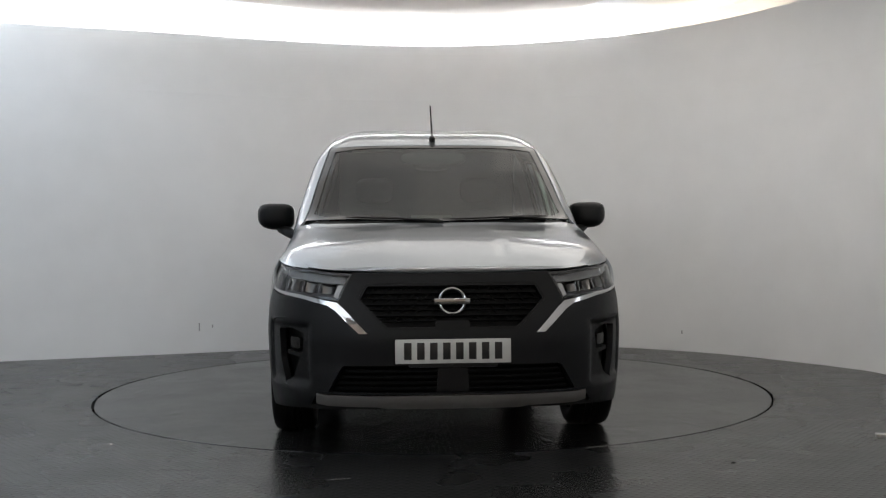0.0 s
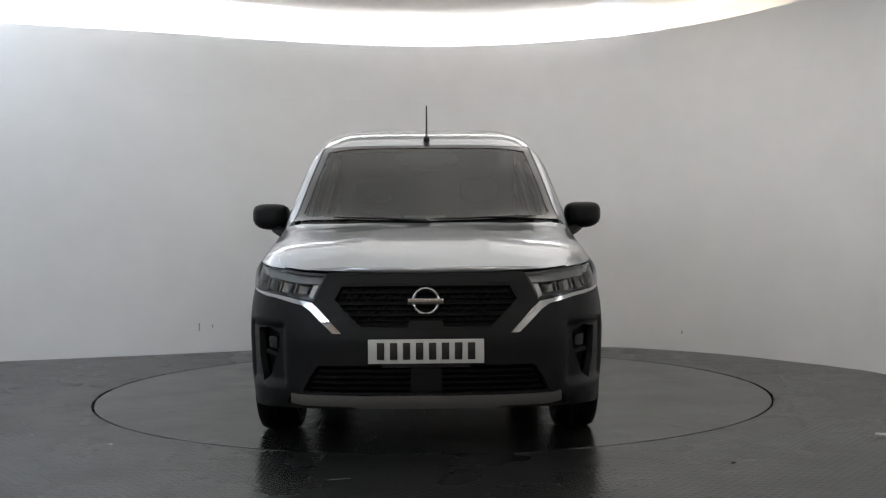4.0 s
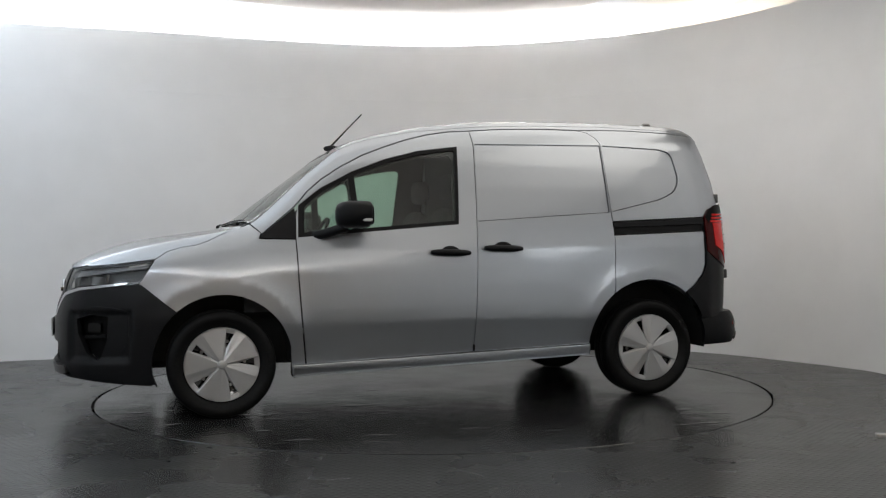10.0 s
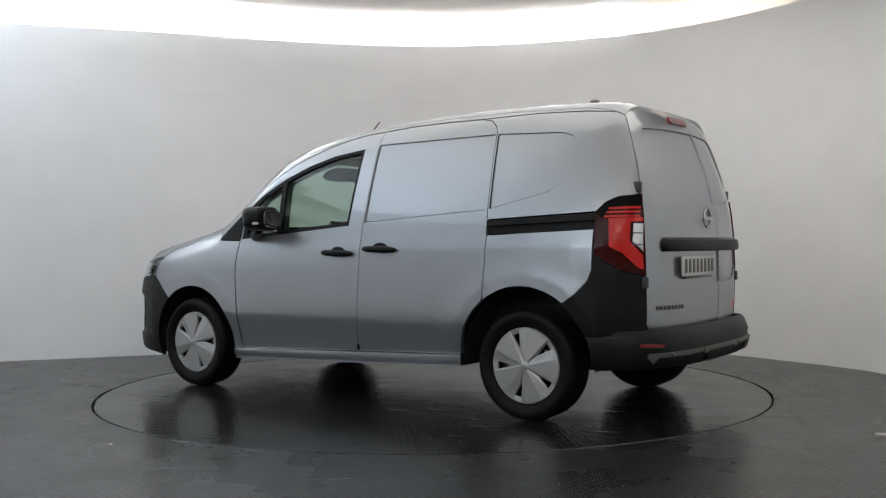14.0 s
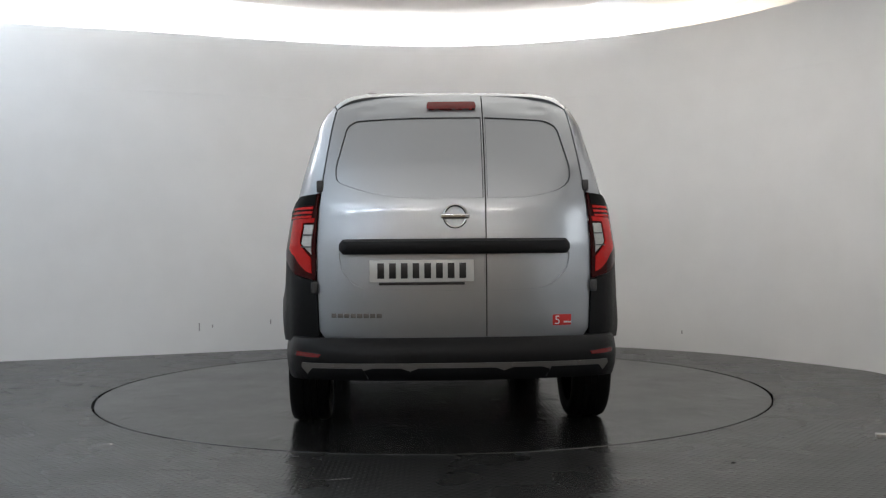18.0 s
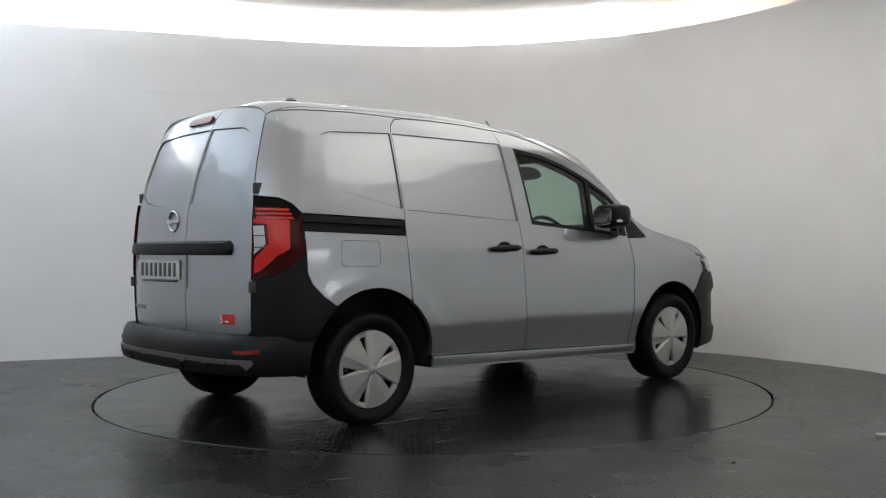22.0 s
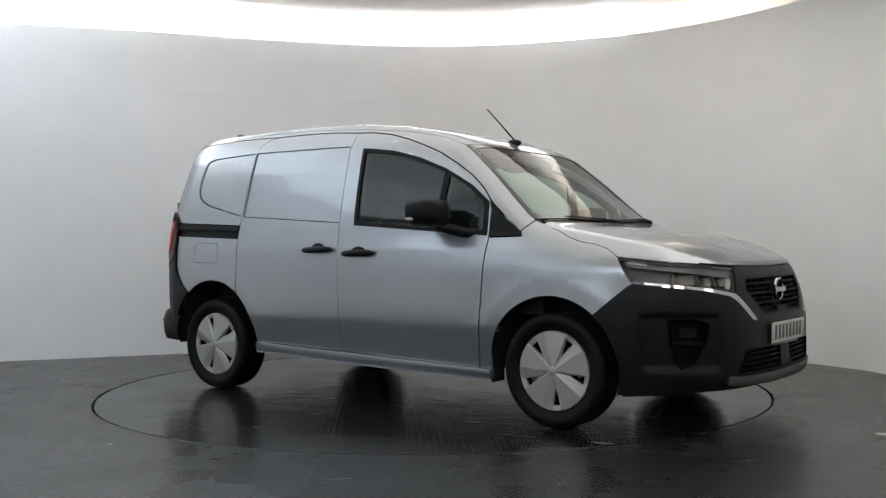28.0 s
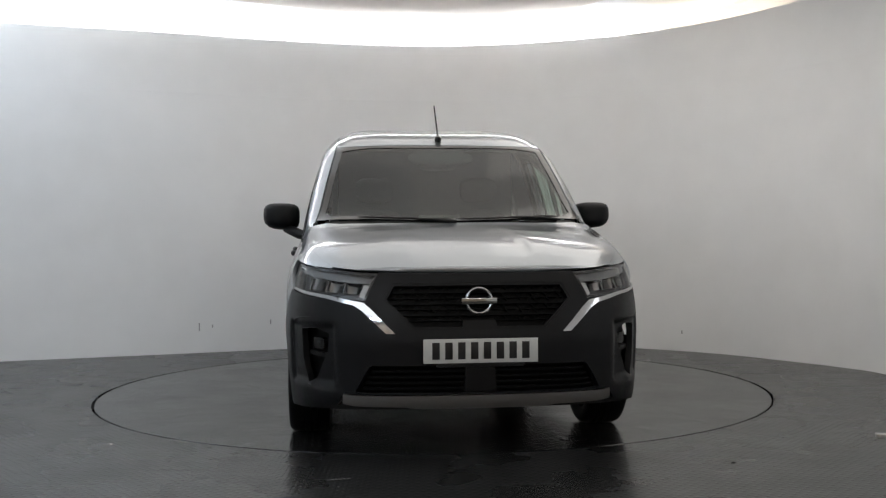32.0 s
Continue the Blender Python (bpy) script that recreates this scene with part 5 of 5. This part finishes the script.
def build_running_gear(van):
    for x, y, turn in ((AXLES[0] + 0.006, 0.872, -41), (AXLES[1] - 0.007, 0.862, -6), (AXLES[0] + 0.007, -0.872, -57), (AXLES[1] - 0.010, -0.862, -9)):
        wheel(van, x, y, turn)
    # wheel housings, floor pan and the dark shell behind the panels
    for ax, r in ((AXLES[0], 0.405), (AXLES[1], 0.428)):
        for s in (1, -1):
            bm = bmesh.new()
            prof = [(x, max(z, 0.27)) for x, z in arc(ax, HUB_Z + 0.01, r, 183, -3, 26)]
            a = [bm.verts.new((x, s * 0.845, z)) for x, z in prof]
            b = [bm.verts.new((x, s * 0.60, z)) for x, z in prof]
            for i in range(len(prof) - 1):
                bm.faces.new((a[i], a[i + 1], b[i + 1], b[i]))
            bm.faces.new(b)
            part("wheel_housing", bm, M["under"], van, "black wheel housing")
    bm = bmesh.new()
    add_box(bm, (-1.62, -0.60, 0.275), (2.2, 0.60, 0.335), 0.02)
    add_box(bm, (-0.75, -0.80, 0.27), (1.05, 0.80, 0.33), 0.02)
    add_box(bm, (-1.25, -0.72, 0.25), (-1.19, 0.72, 0.31), 0.02)
    add_box(bm, (-1.9, -0.40, 0.315), (-1.5, 0.35, 0.40), 0.04)
    for sgn in (1, -1):
        for y in (0.28, 0.62):
            x, yy, z = [float(q) for q in tail(np.array(sgn * ry(y)), np.array(0.398))]
            part("parking_sensor", lathe([(0.0, -0.010), (0.010, -0.010), (0.011, 0.006)], 14, "x", (x - 0.004, yy, z)), M["satin"], van)
        part("roof_plug", lathe([(0.0, 0.014), (0.025, 0.012), (0.035, 0.0)], 16, "z", (-1.45, sgn * 0.42, float(top_z(np.array(-1.45), np.array(0.42))))), M["satin"], van, "small grey roof plug")
        if sgn > 0:
            part("seal_plug", box((-0.030, sgn * 0.868, 0.335), (-0.018, sgn * 0.882, 0.375), 0.003), M["black"], van, "black rubber door seal end")
        part("arch_liner", box((1.893, sgn * 0.56, 0.215), (1.915, sgn * 0.862, 0.52), 0.006), M["under"], van, "black liner ahead of the front wheel")
        part("mud_flap", box((1.075, sgn * 0.72, 0.215), (1.088, sgn * 0.850, 0.30), 0.004), M["under"], van, "black flap behind the front wheel")
    part("floor_pan", bm, M["under"], van, "black underbody with rear axle")


build_top_and_ends(van)
build_running_gear(van)


def blob(c, s, p=3.0, n=14, m=18):
    """A rounded box: a ball pushed out towards its corners."""
    bm = bmesh.new()
    rings = []
    for i in range(1, n):
        a = math.pi * i / n - math.pi / 2
        ring = []
        for k in range(m):
            b = math.tau * k / m
            q = np.array([math.cos(a) * math.cos(b), math.cos(a) * math.sin(b), math.sin(a)])
            q = q / (np.sum(np.abs(q) ** p) ** (1 / p))
            ring.append(bm.verts.new([float(c[j] + s[j] * q[j]) for j in range(3)]))
        rings.append(ring)
    for q, w in zip(rings, rings[1:]):
        for k in range(m):
            bm.faces.new((q[k], q[(k + 1) % m], w[(k + 1) % m], w[k]))
    for ring, z in ((rings[0], -1), (rings[-1], 1)):
        t = bm.verts.new((c[0], c[1], c[2] + z * s[2]))
        for k in range(m):
            bm.faces.new((ring[k], ring[(k + 1) % m], t))
    return bm


def flip_y(bm, mirror):
    if mirror:
        bmesh.ops.scale(bm, vec=(1, -1, 1), verts=bm.verts)
    return bm


def build_fittings(van):
    plastic, black = M["plastic"], M["black"]
    for mirror in (False, True):
        # door mirror
        bm = blob((0.735, 0.972, 1.174), (0.114, 0.110, 0.080), 4.0)
        for g in bm.verts:
            t = (g.co.y - 0.972) / 0.108
            g.co.x -= 0.030 * max(t, -0.3) ** 2          # swept back outwards
            if g.co.x < 0.655:
                g.co.x = 0.655 - (0.655 - g.co.x) * 0.25
            if g.co.z < 1.168:
                g.co.z += 0.022 * max(t, 0) ** 2
        mir = part("door_mirror", flip_y(bm, mirror), plastic, van, "charcoal plastic door mirror", 60)
        part("mirror_arm", flip_y(tube([(0.965, 0.800, 1.052), (0.90, 0.855, 1.062), (0.83, 0.905, 1.085), (0.78, 0.94, 1.10)], [0.028, 0.030, 0.030, 0.026], 12), mirror), plastic, mir, "charcoal mirror arm")
        part("mirror_base", flip_y(blob((0.955, 0.795, 1.062), (0.06, 0.03, 0.024), 2.6, 8, 12), mirror), plastic, mir)
        part("mirror_glass", flip_y(blob((0.6345, 0.962, 1.172), (0.003, 0.078, 0.058), 3.5, 10, 16), mirror), M["mirror"], mir, "reflecting mirror glass")
        part("indicator", flip_y(blob((0.680, 1.070, 1.142), (0.030, 0.009, 0.011), 3.0, 8, 12), mirror), M["white_lens"], mir, "clear side indicator lens")
        # inner side trim of the doors, dark frame round the glass
        panel("door_frame_lining", SIDE, [(1.25, 1.02), (-0.13, 1.02), (-0.13, 1.70), (0.10, 1.69), (0.36, 1.63), (0.64, 1.525), (0.86, 1.40), (1.06, 1.215)],
              [rounded([(0.668, 1.092), (0.698, 1.425), (0.49, 1.502), (0.28, 1.556), (0.058, 1.584), (0.088, 1.142)], [0.01, 0.03, 0.1, 0.1, 0.07, 0.02]),
               rounded([(1.005, 1.076), (0.716, 1.095), (0.742, 1.402), (0.90, 1.310), (1.004, 1.222)], [0.03, 0.02, 0.05, 0.05, 0.03])],
              M["bulkhead"], van, "dark trim round the cabin window", mirror=mirror, gap=0, lift=-0.045, thick=0.02, step=0.05)
        panel("door_card", SIDE, [(0.0, 1.10), (0.03, 0.36), (1.0, 0.36), (1.04, 1.03)], (), M["dash"], van, "dark inner door trim", mirror=mirror, gap=0, lift=-0.06, thick=0.03, step=0.08)
    # aerial
    base = blob((0.708, 0.0, 1.654), (0.050, 0.020, 0.022), 2.4, 8, 14)
    for g in base.verts:
        if g.co.z > 1.66:
            g.co.x -= 0.4 * (g.co.z - 1.66)
    aer = part("aerial", base, black, van, "black roof aerial", 60)
    part("aerial_mast", tube([(0.705, 0, 1.668), (0.695, 0, 1.682), (0.594, 0, 1.788), (0.492, 0, 1.893)], [0.010, 0.0065, 0.0050, 0.0042], 8), black, aer)
    # wipers
    def on_glass(x, y, up):
        e = 0.01
        p = TOP(np.array([x, x + e, x]), np.array([y, y, y + e]))
        n = np.cross(p[1] - p[0], p[2] - p[0])
        n /= np.linalg.norm(n)
        return tuple(p[0] + n * up)
    low = lambda y: 1.447 - 0.115 * (abs(y) / 0.70) ** 2
    for y0, y1, yp in ((0.62, 0.02, 0.60), (0.0, -0.52, 0.02)):
        ys = np.linspace(y0, y1, 9)
        blade = part("wiper", tube([on_glass(low(y) - 0.014, y, 0.006) for y in ys], [0.003] + [0.0055] * 7 + [0.003], 6), black, van, "black windscreen wiper")
        part("wiper_arm", tube([on_glass(low(y) - d, y, u) for y, d, u in zip(np.linspace(yp, (y0 + y1) / 2, 5), (-0.02, -0.012, -0.004, 0.005, 0.012), (0.002, 0.008, 0.011, 0.011, 0.009))], [0.012, 0.010, 0.007, 0.006, 0.005], 8), black, blade)
    # cabin
    dash = bmesh.new()
    prof = [(1.36, 1.085), (1.20, 1.105), (1.02, 1.095), (0.90, 1.055), (0.86, 0.98), (0.88, 0.80), (1.0, 0.62), (1.36, 0.62)]
    ys = [-0.74, -0.55, -0.3, 0.0, 0.3, 0.55, 0.74]
    loops = [[dash.verts.new((x - (0.0 if i else 0.0), y, z - 0.02 * (abs(y) / 0.74) ** 2 + (0.035 if (-0.6 < y < -0.2 and 1 <= i <= 3) else 0))) for i, (x, z) in enumerate(prof)] for y in ys]
    for a, c in zip(loops, loops[1:]):
        for k in range(len(prof)):
            dash.faces.new((a[k], a[(k + 1) % len(prof)], c[(k + 1) % len(prof)], c[k]))
    dash.faces.new(loops[0]), dash.faces.new(loops[-1][::-1])
    d = part("dashboard", dash, M["dash"], van, "dark grey plastic dashboard", 50)
    part("display", box((0.862, -0.14, 1.03), (0.885, 0.12, 1.175), 0.008), M["gloss_black"], d, "black centre display")
    ring = bmesh.new()
    pts = [(0.0, 0.185 * math.cos(a), 0.185 * math.sin(a)) for a in np.linspace(0, math.tau, 33)]
    add_tube(ring, pts, 0.014, 8, caps=False)
    add_box(ring, (-0.02, -0.06, -0.05), (0.02, 0.06, 0.05), 0.015)
    add_box(ring, (-0.01, -0.18, -0.015), (0.01, 0.18, 0.015), 0.005)
    add_box(ring, (-0.01, -0.015, -0.18), (0.01, 0.015, 0.0), 0.005)
    sw = part("steering_wheel", ring, black, van, "black steering wheel", 50)
    sw.matrix_local = pose(0.76, -0.37, 1.02, 0, -28, 0)
    for y, w in ((-0.37, 0.25), (0.36, 0.25)):
        seat = part("seat", blob((0.38, y, 0.66), (0.27, w, 0.09), 4.0), M["seat"], van, "dark grey cloth front seat")
        b = blob((0.0, 0.0, 0.30), (0.075, w - 0.01, 0.33), 3.6)
        bk = part("seat_back", b, M["seat"], seat)
        bk.matrix_local = pose(0.15, y, 0.62, 0, -14, 0)
        part("headrest", blob((-0.02, y, 1.375), (0.05, 0.13, 0.085), 3.5), M["seat"], seat)
    part("bulkhead", box((-0.16, -0.62, 0.33), (-0.12, 0.62, 1.66), 0.01), M["bulkhead"], van, "grey panel bulkhead behind the seats")
    panel("headliner", TOP, [(0.76, 0.50), (0.3, 0.54), (-0.14, 0.54), (-0.14, -0.54), (0.3, -0.54), (0.76, -0.50)], (), M["lining"], van, "dark cloth headlining", gap=0, lift=-0.045, thick=0.0, step=0.08)
    mirror_block = blob((0.70, 0.0, 1.495), (0.04, 0.12, 0.038), 3.0)
    part("cabin_mirror", mirror_block, black, van, "black cabin mirror", 60)
    cover = part("sensor_cover", blob((0, 0, 0), (0.075, 0.20, 0.016), 3.0), black, van, "black camera cover at the windscreen top", 60)
    cover.matrix_local = pose(0.845, 0, 1.522, 0, 36, 0)
    for y in (0.36, -0.36):
        part("sun_visor", box((0.50, y - 0.17, 1.590), (0.64, y + 0.17, 1.602), 0.005, pose(0, 0, 0)), M["lining"], van, "dark folded sun visor")
    tagged(van, "silver panel van with charcoal bumpers on the turntable", "van")


build_fittings(van)


def build_loose_bits():
    bar = part("metal_strip", box((2.235, -1.965, 0.0), (2.80, -1.925, 0.022), 0.004, Matrix.Translation((2.235, -1.94, 0)) @ pose(0, 0, 0, 0, 0, -14) @ Matrix.Translation((-2.235, 1.94, 0))), M["steel"], None, smooth=0)
    tagged(bar, "thin bare metal strip lying on the floor", "metal strip")
    mark = new("floor_mark")
    for k in range(6):
        x, y = -0.453 + 0.0165 * k, -2.753 + 0.0052 * k
        part("dash", box((x, y - 0.004, 0.003), (x + 0.009 + 0.002 * (k % 2), y + 0.004, 0.0036)), M["scuff"], mark)
    tagged(mark, "row of short pale worn dashes on the dark floor", "floor mark")
    bolt = part("bolt_head", lathe([(0.0, 0.008), (0.008, 0.008), (0.010, 0.005), (0.010, 0.0)], 12, "z", (1.341, -2.511, 0)), M["black"], None)
    tagged(bolt, "small black bolt head in the floor", "bolt")


build_loose_bits()


def motions():
    rows = [(t, pose(0, 0, 0, 0, 0, a) @ Matrix.Translation((0, -0.034, 0))) for t, a in TURN]
    walk(van, rows)
    walk(turntable, [(t, pose(0, 0, 0, 0, 0, a)) for t, a in TURN])


motions()
